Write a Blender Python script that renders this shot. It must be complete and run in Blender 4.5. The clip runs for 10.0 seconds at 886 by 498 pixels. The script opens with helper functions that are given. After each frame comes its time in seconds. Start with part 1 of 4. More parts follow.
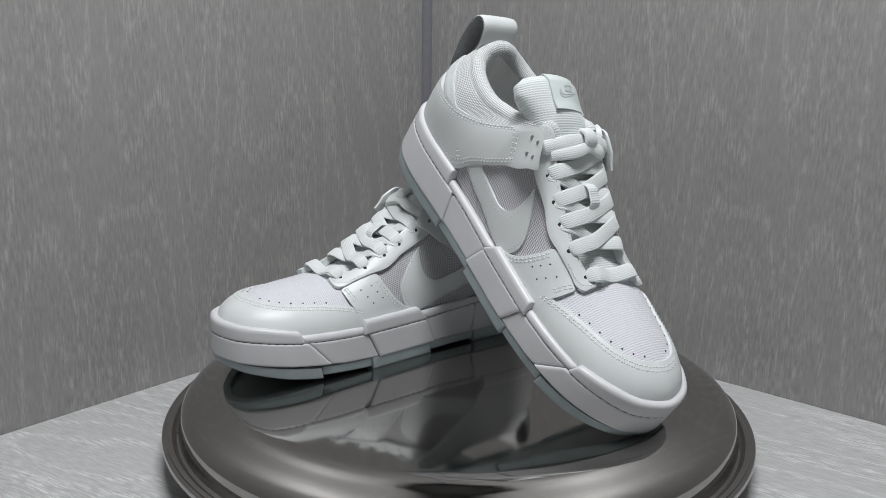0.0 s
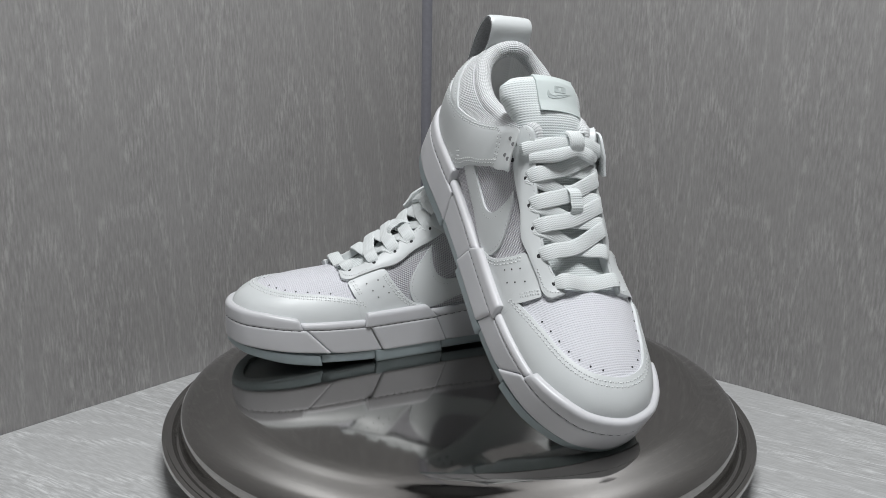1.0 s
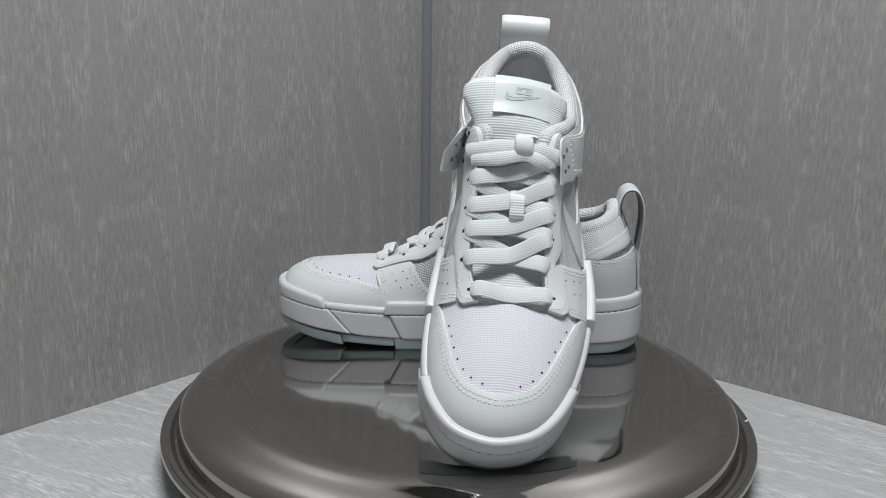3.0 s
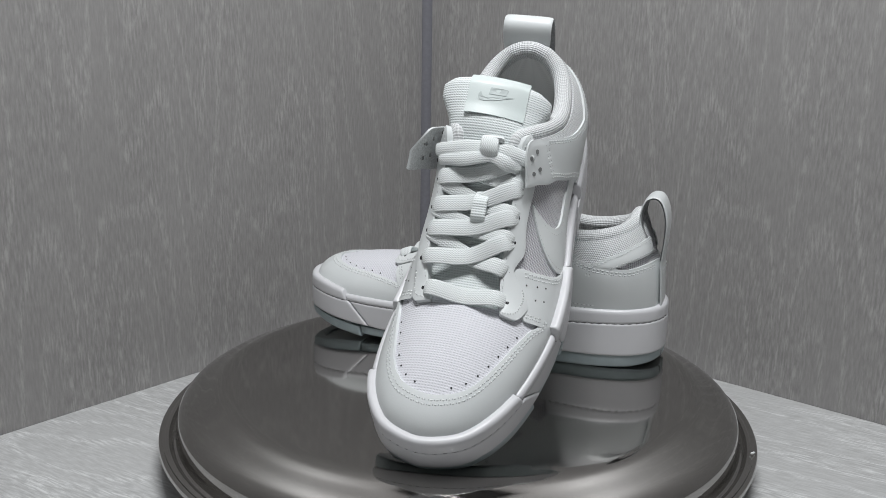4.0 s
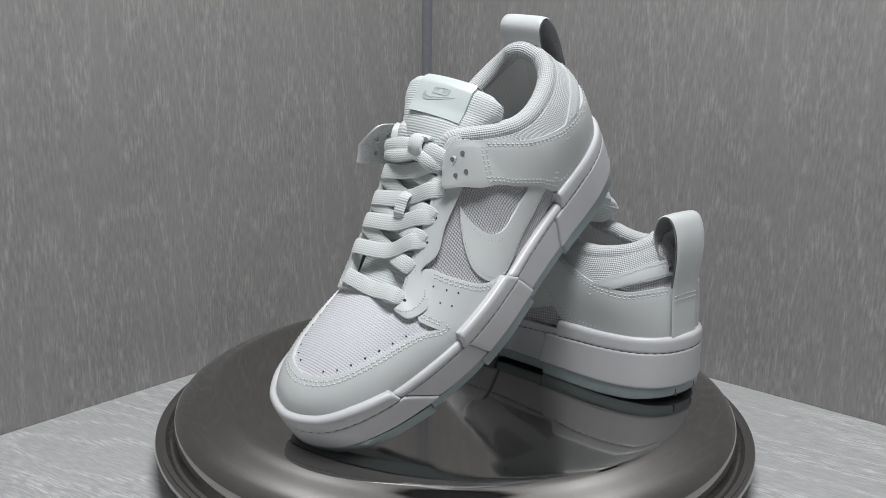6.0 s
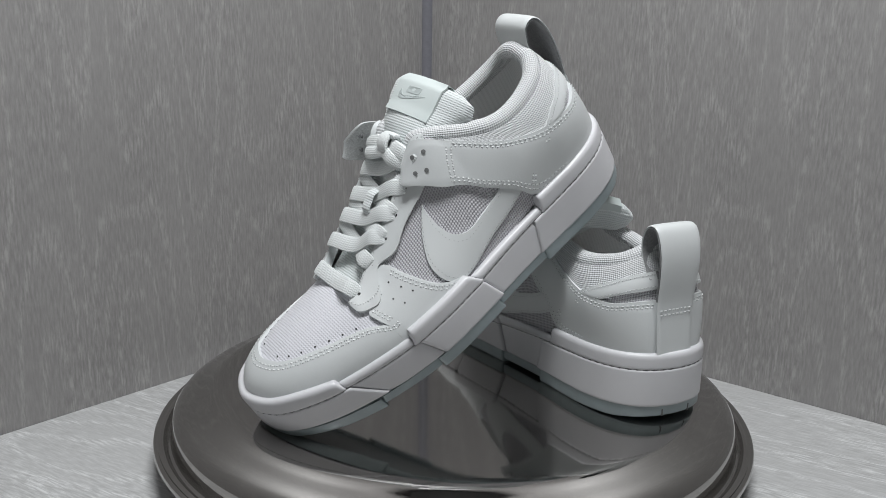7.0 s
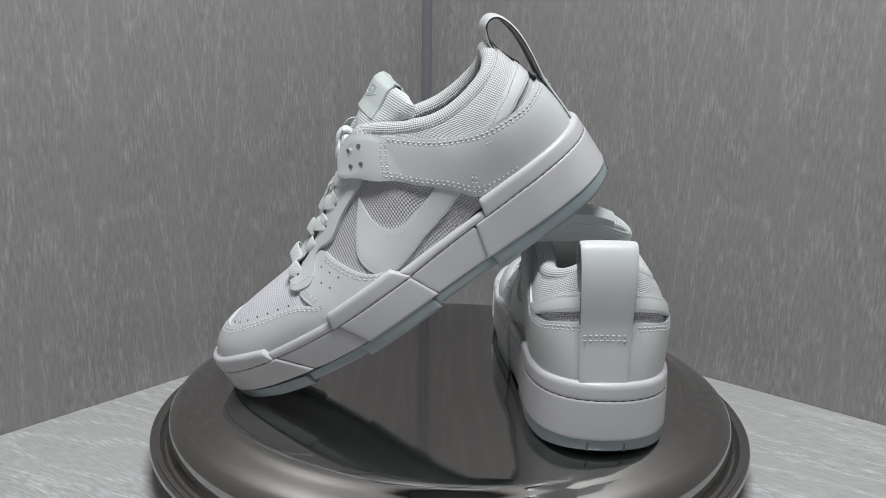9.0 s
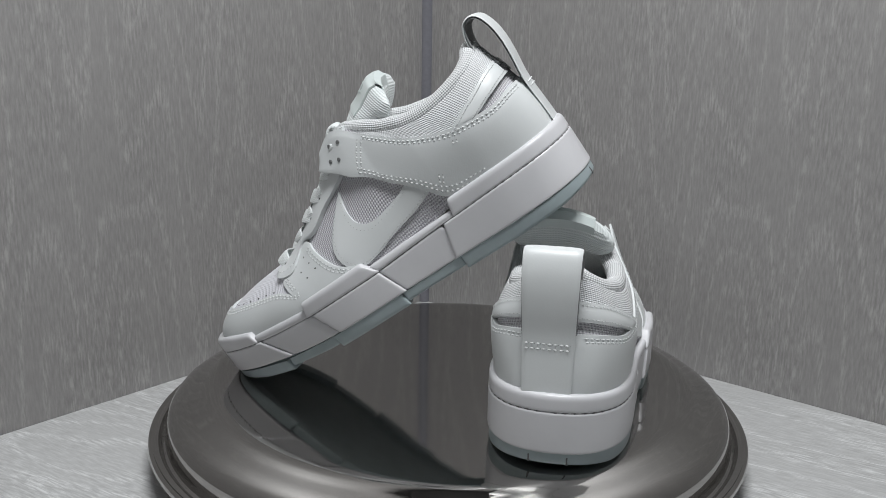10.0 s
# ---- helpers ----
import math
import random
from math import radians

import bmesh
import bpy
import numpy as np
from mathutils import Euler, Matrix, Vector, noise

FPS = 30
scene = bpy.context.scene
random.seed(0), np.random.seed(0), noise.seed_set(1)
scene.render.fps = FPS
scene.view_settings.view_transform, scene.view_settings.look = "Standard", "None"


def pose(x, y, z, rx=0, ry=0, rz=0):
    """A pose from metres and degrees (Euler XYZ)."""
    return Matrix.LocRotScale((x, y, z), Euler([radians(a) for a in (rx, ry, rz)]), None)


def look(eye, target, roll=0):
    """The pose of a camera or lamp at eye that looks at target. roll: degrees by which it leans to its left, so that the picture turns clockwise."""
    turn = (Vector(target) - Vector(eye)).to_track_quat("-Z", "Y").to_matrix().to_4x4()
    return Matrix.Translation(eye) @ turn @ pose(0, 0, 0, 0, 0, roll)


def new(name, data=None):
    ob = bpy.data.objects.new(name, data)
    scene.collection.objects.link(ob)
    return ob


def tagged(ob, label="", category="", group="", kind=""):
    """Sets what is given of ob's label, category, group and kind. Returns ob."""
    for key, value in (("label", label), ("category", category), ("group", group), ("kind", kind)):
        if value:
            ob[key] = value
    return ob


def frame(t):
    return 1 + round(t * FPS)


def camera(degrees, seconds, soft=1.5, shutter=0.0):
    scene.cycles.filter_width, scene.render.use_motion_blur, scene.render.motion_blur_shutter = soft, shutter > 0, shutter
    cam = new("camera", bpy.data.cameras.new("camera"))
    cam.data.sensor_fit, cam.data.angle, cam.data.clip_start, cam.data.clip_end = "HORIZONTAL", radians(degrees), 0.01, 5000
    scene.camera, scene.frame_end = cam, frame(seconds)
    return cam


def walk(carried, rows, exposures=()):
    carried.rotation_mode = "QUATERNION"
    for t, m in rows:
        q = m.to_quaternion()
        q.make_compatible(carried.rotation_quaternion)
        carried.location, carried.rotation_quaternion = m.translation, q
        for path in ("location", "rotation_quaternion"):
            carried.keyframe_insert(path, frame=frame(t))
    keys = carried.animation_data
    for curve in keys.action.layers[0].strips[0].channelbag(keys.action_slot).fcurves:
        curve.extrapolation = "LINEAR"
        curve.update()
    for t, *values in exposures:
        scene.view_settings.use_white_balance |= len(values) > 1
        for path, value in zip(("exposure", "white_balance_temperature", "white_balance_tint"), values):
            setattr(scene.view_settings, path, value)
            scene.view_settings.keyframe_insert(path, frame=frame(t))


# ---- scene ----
cam = camera(53.24, 10.0, soft=0.9)
EYE = (-0.0120, -0.6200, 0.2418)
TILT = radians(13.633)
AIM = look(EYE, (EYE[0], EYE[1] + math.cos(TILT), EYE[2] - math.sin(TILT)), 0.903)
walk(cam, [(0.0, AIM), (10.0, AIM)], exposures=[(0.0, 0.0), (10.0, 0.0)])
SPEED = -13.977          # degrees a second by which the turntable turns

# ---- light: one broad ceiling light above, plus an added fill behind the viewer, in a closed room ----
world = bpy.data.worlds.new("room_air")
scene.world = world
world.use_nodes = True
world.node_tree.nodes["Background"].inputs[0].default_value = (0.5, 0.5, 0.5, 1)
world.node_tree.nodes["Background"].inputs[1].default_value = 0.02


def area_lamp(name, at, target, size, size_y, watts, colour):
    d = bpy.data.lights.new(name, "AREA")
    d.shape, d.size, d.size_y, d.energy, d.color = "RECTANGLE", size, size_y, watts, colour
    ob = new(name, d)
    ob.matrix_world = look(at, target)
    return ob


area_lamp("ceiling_lamp_light", (0.04, -0.34, 1.16), (0.04, -0.3399, 0.0), 0.46, 0.25, 14.0, (0.965, 0.985, 1.0))
# weak fill added from behind the viewer; no window or lamp stands there
area_lamp("fill_light", (-0.3, -1.93, 0.75), (0.0, 0.0, 0.1), 1.2, 0.7, 1.0, (0.95, 0.98, 1.0))


# ---- materials ----
def nodes_of(name):
    m = bpy.data.materials.new(name)
    m.use_nodes = True
    t = m.node_tree
    return m, t, t.nodes["Principled BSDF"], t.links


def node(t, kind, **values):
    n = t.nodes.new(kind)
    for key, value in values.items():
        n.inputs[key].default_value = value
    return n


def ramp(t, fac, stops):
    r = t.nodes.new("ShaderNodeValToRGB")
    while len(r.color_ramp.elements) < len(stops):
        r.color_ramp.elements.new(0.5)
    for e, (p, c) in zip(r.color_ramp.elements, stops):
        e.position, e.color = p, (*c, 1)
    t.links.new(fac, r.inputs[0])
    return r.outputs[0]


def coords(t, out="Object", scale=(1, 1, 1), turn=(0, 0, 0)):
    c = t.nodes.new("ShaderNodeTexCoord")
    m = t.nodes.new("ShaderNodeMapping")
    m.inputs["Scale"].default_value = scale
    m.inputs["Rotation"].default_value = turn
    t.links.new(c.outputs[out], m.inputs["Vector"])
    return m.outputs[0]


def bump(t, height, bsdf, strength, distance):
    b = node(t, "ShaderNodeBump", Strength=strength, Distance=distance)
    t.links.new(height, b.inputs["Height"])
    t.links.new(b.outputs[0], bsdf.inputs["Normal"])
    return b


def leather(name, lo, hi, rough=0.42, relief=0.12):
    m, t, b, l = nodes_of(name)
    v = coords(t)
    big = node(t, "ShaderNodeTexNoise", Scale=22.0, Detail=4.0)
    fine = node(t, "ShaderNodeTexVoronoi", Scale=900.0)
    soft = node(t, "ShaderNodeTexNoise", Scale=160.0, Detail=3.0)
    for n in (big, fine, soft):
        l.new(v, n.inputs["Vector"])
    l.new(ramp(t, big.outputs[0], [(0.35, lo), (0.65, hi)]), b.inputs["Base Color"])
    mix = node(t, "ShaderNodeMath")
    mix.operation = "MULTIPLY_ADD"
    mix.inputs[1].default_value = 0.35
    l.new(fine.outputs["Distance"], mix.inputs[0])
    l.new(soft.outputs[0], mix.inputs[2])
    bump(t, mix.outputs[0], b, relief, 0.0005)
    b.inputs["Roughness"].default_value = rough
    return m


def weave(name, lo, hi, u_scale, v_scale, depth=0.5, diagonal=False):
    """Woven textile on UV coordinates in millimetres."""
    m, t, b, l = nodes_of(name)
    turn = (0, 0, radians(45)) if diagonal else (0, 0, 0)
    v = coords(t, "UV", (u_scale, v_scale, 1), turn)
    wob = node(t, "ShaderNodeTexNoise", Scale=0.25, Detail=2.0)
    l.new(v, wob.inputs["Vector"])
    sep = t.nodes.new("ShaderNodeSeparateXYZ")
    l.new(v, sep.inputs[0])
    waves = []
    for axis in (0, 1):
        s = node(t, "ShaderNodeMath")
        s.operation = "SINE"
        l.new(sep.outputs[axis], s.inputs[0])
        waves.append(s.outputs[0])
    prod = node(t, "ShaderNodeMath")
    prod.operation = "MULTIPLY"
    l.new(waves[0], prod.inputs[0])
    l.new(waves[1], prod.inputs[1])
    add = node(t, "ShaderNodeMath")
    add.operation = "MULTIPLY_ADD"
    add.inputs[1].default_value = 0.5
    add.inputs[2].default_value = 0.5
    rib = node(t, "ShaderNodeMath")
    rib.operation = "MULTIPLY_ADD"
    rib.inputs[1].default_value = 1.0 if diagonal else 0.45
    l.new(prod.outputs[0], rib.inputs[0])
    half = node(t, "ShaderNodeMath")
    half.operation = "MULTIPLY"
    half.inputs[1].default_value = 0.0 if diagonal else 0.55
    l.new(waves[0], half.inputs[0])
    l.new(half.outputs[0], rib.inputs[2])
    l.new(rib.outputs[0], add.inputs[0])
    l.new(ramp(t, add.outputs[0], [(0.12, lo), (0.6, hi)]), b.inputs["Base Color"])
    bump(t, add.outputs[0], b, depth, 0.0009)
    b.inputs["Roughness"].default_value = 0.8
    b.inputs["Sheen Weight"].default_value = 0.15
    return m


def braid(name, lo, hi, along, across, depth=0.4):
    """Flat braided lace: zigzag ribs, on UV coordinates in millimetres."""
    m, t, b, l = nodes_of(name)
    sep = t.nodes.new("ShaderNodeSeparateXYZ")
    l.new(coords(t, "UV", (along, across, 1)), sep.inputs[0])
    steps = []
    for axis in (0, 1):
        s = node(t, "ShaderNodeMath")
        s.operation = "SINE"
        steps.append(s)
    l.new(sep.outputs[0], steps[0].inputs[0])
    lean = node(t, "ShaderNodeMath")
    lean.operation = "MULTIPLY_ADD"
    lean.inputs[1].default_value = 1.25
    l.new(steps[0].outputs[0], lean.inputs[0])
    l.new(sep.outputs[1], lean.inputs[2])
    l.new(lean.outputs[0], steps[1].inputs[0])
    fac = node(t, "ShaderNodeMath")
    fac.operation = "MULTIPLY_ADD"
    fac.inputs[1].default_value = 0.5
    fac.inputs[2].default_value = 0.5
    l.new(steps[1].outputs[0], fac.inputs[0])
    l.new(ramp(t, fac.outputs[0], [(0.1, lo), (0.6, hi)]), b.inputs["Base Color"])
    bump(t, fac.outputs[0], b, depth, 0.0009)
    b.inputs["Roughness"].default_value = 0.8
    b.inputs["Sheen Weight"].default_value = 0.15
    return m


def plain(name, colour, rough=0.5, metal=0.0, grain=300.0, amount=0.12):
    m, t, b, l = nodes_of(name)
    n = node(t, "ShaderNodeTexNoise", Scale=grain, Detail=4.0)
    l.new(coords(t), n.inputs["Vector"])
    lo = tuple(c * (1 - amount) for c in colour)
    l.new(ramp(t, n.outputs[0], [(0.3, lo), (0.7, colour)]), b.inputs["Base Color"])
    bump(t, n.outputs[0], b, 0.15, 0.0004)
    b.inputs["Roughness"].default_value, b.inputs["Metallic"].default_value = rough, metal
    return m


def oak(name, dark, mid, light, along, rough):
    """Grey wood-print laminate; the grain runs along the object's own axis."""
    m, t, b, l = nodes_of(name)
    stretch = [26.0, 26.0, 26.0]
    stretch[along] = 2.6
    v = coords(t, "Object", tuple(stretch))
    warp = node(t, "ShaderNodeTexNoise", Scale=0.35, Detail=2.0)
    l.new(v, warp.inputs["Vector"])
    shift = t.nodes.new("ShaderNodeVectorMath")
    shift.operation = "MULTIPLY_ADD"
    shift.inputs[1].default_value = (2.6, 2.6, 2.6)
    l.new(warp.outputs["Color"], shift.inputs[0])
    l.new(v, shift.inputs[2])
    rings = node(t, "ShaderNodeTexNoise", Scale=1.1, Detail=7.0, Roughness=0.62)
    l.new(shift.outputs[0], rings.inputs["Vector"])
    ws = [9.0, 9.0, 9.0]
    ws[along] = 1.7
    hill = node(t, "ShaderNodeTexNoise", Scale=1.0, Detail=1.5, Roughness=0.45)
    l.new(coords(t, "Object", tuple(ws)), hill.inputs["Vector"])
    turns = node(t, "ShaderNodeMath")
    turns.operation = "MULTIPLY_ADD"
    turns.inputs[1].default_value = 105.0
    l.new(hill.outputs[0], turns.inputs[0])
    jag = node(t, "ShaderNodeMath")
    jag.operation = "MULTIPLY"
    jag.inputs[1].default_value = 7.0
    l.new(rings.outputs[0], jag.inputs[0])
    l.new(jag.outputs[0], turns.inputs[2])
    wave = node(t, "ShaderNodeMath")
    wave.operation = "SINE"
    l.new(turns.outputs[0], wave.inputs[0])
    crest = node(t, "ShaderNodeMath")
    crest.operation = "MAXIMUM"
    crest.inputs[1].default_value = 0.0
    l.new(wave.outputs[0], crest.inputs[0])
    thin_line = node(t, "ShaderNodeMath")
    thin_line.operation = "POWER"
    thin_line.inputs[1].default_value = 2.5
    l.new(crest.outputs[0], thin_line.inputs[0])
    fs = [560.0, 560.0, 560.0]
    fs[along] = 80.0
    fine = node(t, "ShaderNodeTexNoise", Scale=1.0, Detail=5.0, Roughness=0.6)
    l.new(coords(t, "Object", tuple(fs)), fine.inputs["Vector"])
    cloud = node(t, "ShaderNodeTexNoise", Scale=3.2, Detail=2.0)
    l.new(coords(t), cloud.inputs["Vector"])
    bs = [17.0, 17.0, 17.0]
    bs[along] = 3.4
    patch = node(t, "ShaderNodeTexNoise", Scale=1.0, Detail=2.0)
    l.new(coords(t, "Object", tuple(bs)), patch.inputs["Vector"])
    depth = t.nodes.new("ShaderNodeMapRange")
    for key, value in (("From Min", 0.34), ("From Max", 0.62), ("To Min", 0.42), ("To Max", 1.0)):
        depth.inputs[key].default_value = value
    l.new(patch.outputs[0], depth.inputs["Value"])
    centred = node(t, "ShaderNodeMath")
    centred.operation = "SUBTRACT"
    centred.inputs[1].default_value = 0.5
    l.new(fine.outputs[0], centred.inputs[0])
    pores = node(t, "ShaderNodeMath")
    pores.operation = "MULTIPLY"
    l.new(centred.outputs[0], pores.inputs[0])
    l.new(depth.outputs[0], pores.inputs[1])
    whole = node(t, "ShaderNodeMath")
    whole.operation = "ADD"
    whole.inputs[1].default_value = 0.5
    l.new(pores.outputs[0], whole.inputs[0])
    a = node(t, "ShaderNodeMath")
    a.operation = "MULTIPLY_ADD"
    a.inputs[1].default_value = 0.60
    l.new(whole.outputs[0], a.inputs[0])
    c = node(t, "ShaderNodeMath")
    c.operation = "MULTIPLY"
    c.inputs[1].default_value = 0.06
    l.new(rings.outputs[0], c.inputs[0])
    l.new(c.outputs[0], a.inputs[2])
    d = node(t, "ShaderNodeMath")
    d.operation = "MULTIPLY_ADD"
    d.inputs[1].default_value = 0.10
    l.new(cloud.outputs[0], d.inputs[0])
    l.new(a.outputs[0], d.inputs[2])
    broken = t.nodes.new("ShaderNodeMapRange")
    for key, value in (("From Min", 0.40), ("From Max", 0.62), ("To Min", 0.15), ("To Max", 1.4)):
        broken.inputs[key].default_value = value
    l.new(fine.outputs[0], broken.inputs["Value"])
    flecks = node(t, "ShaderNodeMath")
    flecks.operation = "MULTIPLY"
    l.new(thin_line.outputs[0], flecks.inputs[0])
    l.new(broken.outputs[0], flecks.inputs[1])
    g = node(t, "ShaderNodeMath")
    g.operation = "MULTIPLY_ADD"
    g.inputs[1].default_value = 0.062
    l.new(flecks.outputs[0], g.inputs[0])
    l.new(d.outputs[0], g.inputs[2])
    l.new(ramp(t, g.outputs[0], [(0.275, dark), (0.40, mid), (0.52, light)]), b.inputs["Base Color"])
    bump(t, fine.outputs[0], b, 0.12, 0.0004)
    b.inputs["Roughness"].default_value = rough
    return m


LEATHER = leather("white_leather", (0.655, 0.68, 0.683), (0.69, 0.713, 0.716), 0.40)
MIDSOLE = leather("white_rubber", (0.61, 0.61, 0.63), (0.66, 0.66, 0.68), 0.36, 0.05)
LABEL = leather("pale_label", (0.62, 0.69, 0.68), (0.66, 0.72, 0.71), 0.38)
MESH = weave("grey_mesh_fabric", (0.33, 0.325, 0.35), (0.60, 0.59, 0.62), 2.6, 2.6, 0.7, True)
VAMP = weave("pale_vamp_fabric", (0.58, 0.58, 0.62), (0.705, 0.705, 0.75), 4.0, 3.4, 0.4)
COLLAR = weave("collar_textile", (0.47, 0.475, 0.49), (0.73, 0.745, 0.75), 3.1, 3.1, 0.6, True)
TONGUE = weave("tongue_textile", (0.60, 0.64, 0.64), (0.76, 0.80, 0.80), 4.0, 3.6, 0.45)
LACE = braid("lace_textile", (0.68, 0.71, 0.71), (0.755, 0.785, 0.785), 3.6, 4.6, 0.3)
# grey that paints the shade of the needle holes between stitches
NEEDLE_SHADE = plain("needle_hole_shade", (0.34, 0.35, 0.355), 0.9)
TAB_BACK = plain("dark_grey_webbing", (0.33, 0.335, 0.34), 0.8, 0, 700.0, 0.3)
THREAD = plain("white_thread", (0.74, 0.76, 0.76), 0.7)
GROOVE = plain("groove_shade_grey", (0.16, 0.16, 0.165), 0.8)
# colours that paint the shade inside lace holes, perforations and punched holes
HOLE_SHADE = plain("hole_shade", (0.03, 0.03, 0.032), 0.9)
PUNCH_SHADE = plain("punch_shade", (0.20, 0.205, 0.205), 0.9)
LINING = weave("lining_textile", (0.77, 0.78, 0.78), (0.84, 0.85, 0.85), 2.4, 2.4, 0.25)
SUEDE = plain("rough_leather_back", (0.70, 0.72, 0.72), 0.95, 0, 900.0, 0.35)
INSOLE = plain("shaded_brown_insole", (0.20, 0.155, 0.125), 0.9)
SOCK = plain("grey_insole_cloth", (0.62, 0.615, 0.61), 0.9, 0, 500.0)
LOGO = plain("grey_print", (0.52, 0.575, 0.57), 0.5)
RUBBER = plain("icy_translucent_rubber", (0.45, 0.53, 0.55), 0.32, 0, 120.0, 0.1)
_b = RUBBER.node_tree.nodes["Principled BSDF"]
_b.inputs["Transmission Weight"].default_value = 0.2
_b.inputs["IOR"].default_value = 1.45

STEEL, _t, _b, _l = nodes_of("polished_steel")
_n = node(_t, "ShaderNodeTexNoise", Scale=9.0, Detail=5.0)
_l.new(coords(_t), _n.inputs["Vector"])
_l.new(ramp(_t, _n.outputs[0], [(0.3, (0.385, 0.375, 0.362)), (0.7, (0.425, 0.412, 0.40))]), _b.inputs["Base Color"])
_s = node(_t, "ShaderNodeTexNoise", Scale=40.0, Detail=6.0)
_l.new(coords(_t), _s.inputs["Vector"])
_r = _t.nodes.new("ShaderNodeMapRange")
_r.inputs["To Min"].default_value, _r.inputs["To Max"].default_value = 0.05, 0.095
_l.new(_s.outputs[0], _r.inputs["Value"])
_l.new(_r.outputs[0], _b.inputs["Roughness"])
_b.inputs["Metallic"].default_value = 1.0

WALL_OAK = oak("grey_oak_panel", (0.247, 0.24, 0.237), (0.327, 0.319, 0.314), (0.424, 0.413, 0.407), 2, 0.45)
TABLE_OAK = oak("pale_grey_oak_top", (0.345, 0.345, 0.345), (0.485, 0.488, 0.488), (0.67, 0.675, 0.675), 0, 0.42)
TRIM = plain("grey_trim", (0.20, 0.20, 0.225), 0.5)
PAINT = plain("room_paint", (0.20, 0.20, 0.20), 0.85, 0, 30.0)


# ---- mesh helpers ----
def obj(name, verts, faces, material, parent=None, uvs=None, smooth=True):
    me = bpy.data.meshes.new(name)
    me.from_pydata([tuple(v) for v in verts], [], faces)
    if uvs is not None:
        layer = me.uv_layers.new(name="UVMap")
        idx = np.zeros(len(me.loops), dtype=np.int32)
        me.loops.foreach_get("vertex_index", idx)
        layer.data.foreach_set("uv", np.asarray(uvs, dtype=np.float32)[idx].ravel())
    me.materials.append(material)
    if smooth:
        me.polygons.foreach_set("use_smooth", [True] * len(me.polygons))
    me.update()
    ob = new(name, me)
    if parent is not None:
        ob.parent = parent
    return ob


def box(name, lo, hi, material, parent=None, bevel=0.0):
    bm = bmesh.new()
    bmesh.ops.create_cube(bm, size=1)
    for v in bm.verts:
        v.co = Vector([lo[i] + (v.co[i] + 0.5) * (hi[i] - lo[i]) for i in range(3)])
    if bevel:
        bmesh.ops.bevel(bm, geom=bm.edges[:], offset=bevel, segments=2, affect="EDGES")
    me = bpy.data.meshes.new(name)
    bm.to_mesh(me)
    bm.free()
    me.materials.append(material)
    ob = new(name, me)
    if parent is not None:
        ob.parent = parent
    return ob


def lathe(name, profile, material, parent=None, seg=160):
    verts, faces = [], []
    n = len(profile)
    for i in range(seg):
        a = 2 * math.pi * i / seg
        for r, z in profile:
            verts.append((r * math.cos(a), r * math.sin(a), z))
    for i in range(seg):
        j = (i + 1) % seg
        for k in range(n - 1):
            faces.append((i * n + k, j * n + k, j * n + k + 1, i * n + k + 1))
    return obj(name, verts, faces, material, parent)


# ---- the place: a table in the corner of two wood-print walls, inside a plain room ----
CORNER = Vector((-0.0331, 0.3560, 0.0))
TABLE_Z = -0.0558
AZ_LEFT, AZ_RIGHT = radians(49.7 + 180), radians(-40.6)

d1 = Vector((math.cos(AZ_LEFT), math.sin(AZ_LEFT), 0))
d2 = Vector((math.cos(AZ_RIGHT), math.sin(AZ_RIGHT), 0))
TABLE_AT = pose(CORNER.x, CORNER.y - 0.35, TABLE_Z, 0, 0, -31.0)
_low, _back = Vector((0, 0, -0.03)), TABLE_AT.inverted()
_rim = [CORNER + Vector((0, 0, TABLE_Z)) + d1 * a + d2 * c for a, c in ((0.0005, 0.0005), (1.15, 0.0005), (1.15, 1.15), (0.0005, 1.15))]
table = obj("table", [_back @ p for p in _rim] + [_back @ (p + _low) for p in _rim], [(0, 1, 2, 3), (7, 6, 5, 4), (0, 4, 5, 1), (1, 5, 6, 2), (2, 6, 7, 3), (3, 7, 4, 0)], TABLE_OAK, None, None, False)
table.matrix_world = TABLE_AT
tagged(table, "pale grey wood-grain laminate table top in a wall corner", "table", "", "structure")


def wall(name, az, side):
    ob = box(name, (0.0, 0.0, 0.0), (2.6, 0.03, 1.6), WALL_OAK)
    if side < 0:
        for v in ob.data.vertices:
            v.co.y *= -1
        ob.data.flip_normals()
    ob.matrix_world = Matrix.Translation((CORNER.x, CORNER.y, TABLE_Z - 0.32)) @ Matrix.Rotation(az, 4, "Z")
    return tagged(ob, "grey oak-print wall panel with fine vertical grain", "wall", "", "structure")


wall("wall_left", AZ_LEFT, -1)
wall("wall_right", AZ_RIGHT, 1)


def corner_trim():
    w, pts = 0.0076, []
    for i in range(9):
        a = i / 8 * math.pi / 2
        pts.append((w * math.sin(a), w * math.cos(a)))
    verts, faces = [], []
    for z in (TABLE_Z, 1.28):
        verts.append((CORNER.x, CORNER.y, z))
        for p, q in pts:
            c = d1 * p * 1.0 + d2 * q * 1.0
            verts.append((CORNER.x + c.x, CORNER.y + c.y, z))
    n = len(pts) + 1
    for i in range(1, n - 1):
        faces.append((i, i + 1, n + i + 1, n + i))
    faces += [tuple(range(n)), tuple(range(2 * n - 1, n - 1, -1))]
    return tagged(obj("trim", verts, faces, TRIM, smooth=False), "slim grey corner moulding between the panels", "trim", "", "structure")


corner_trim()

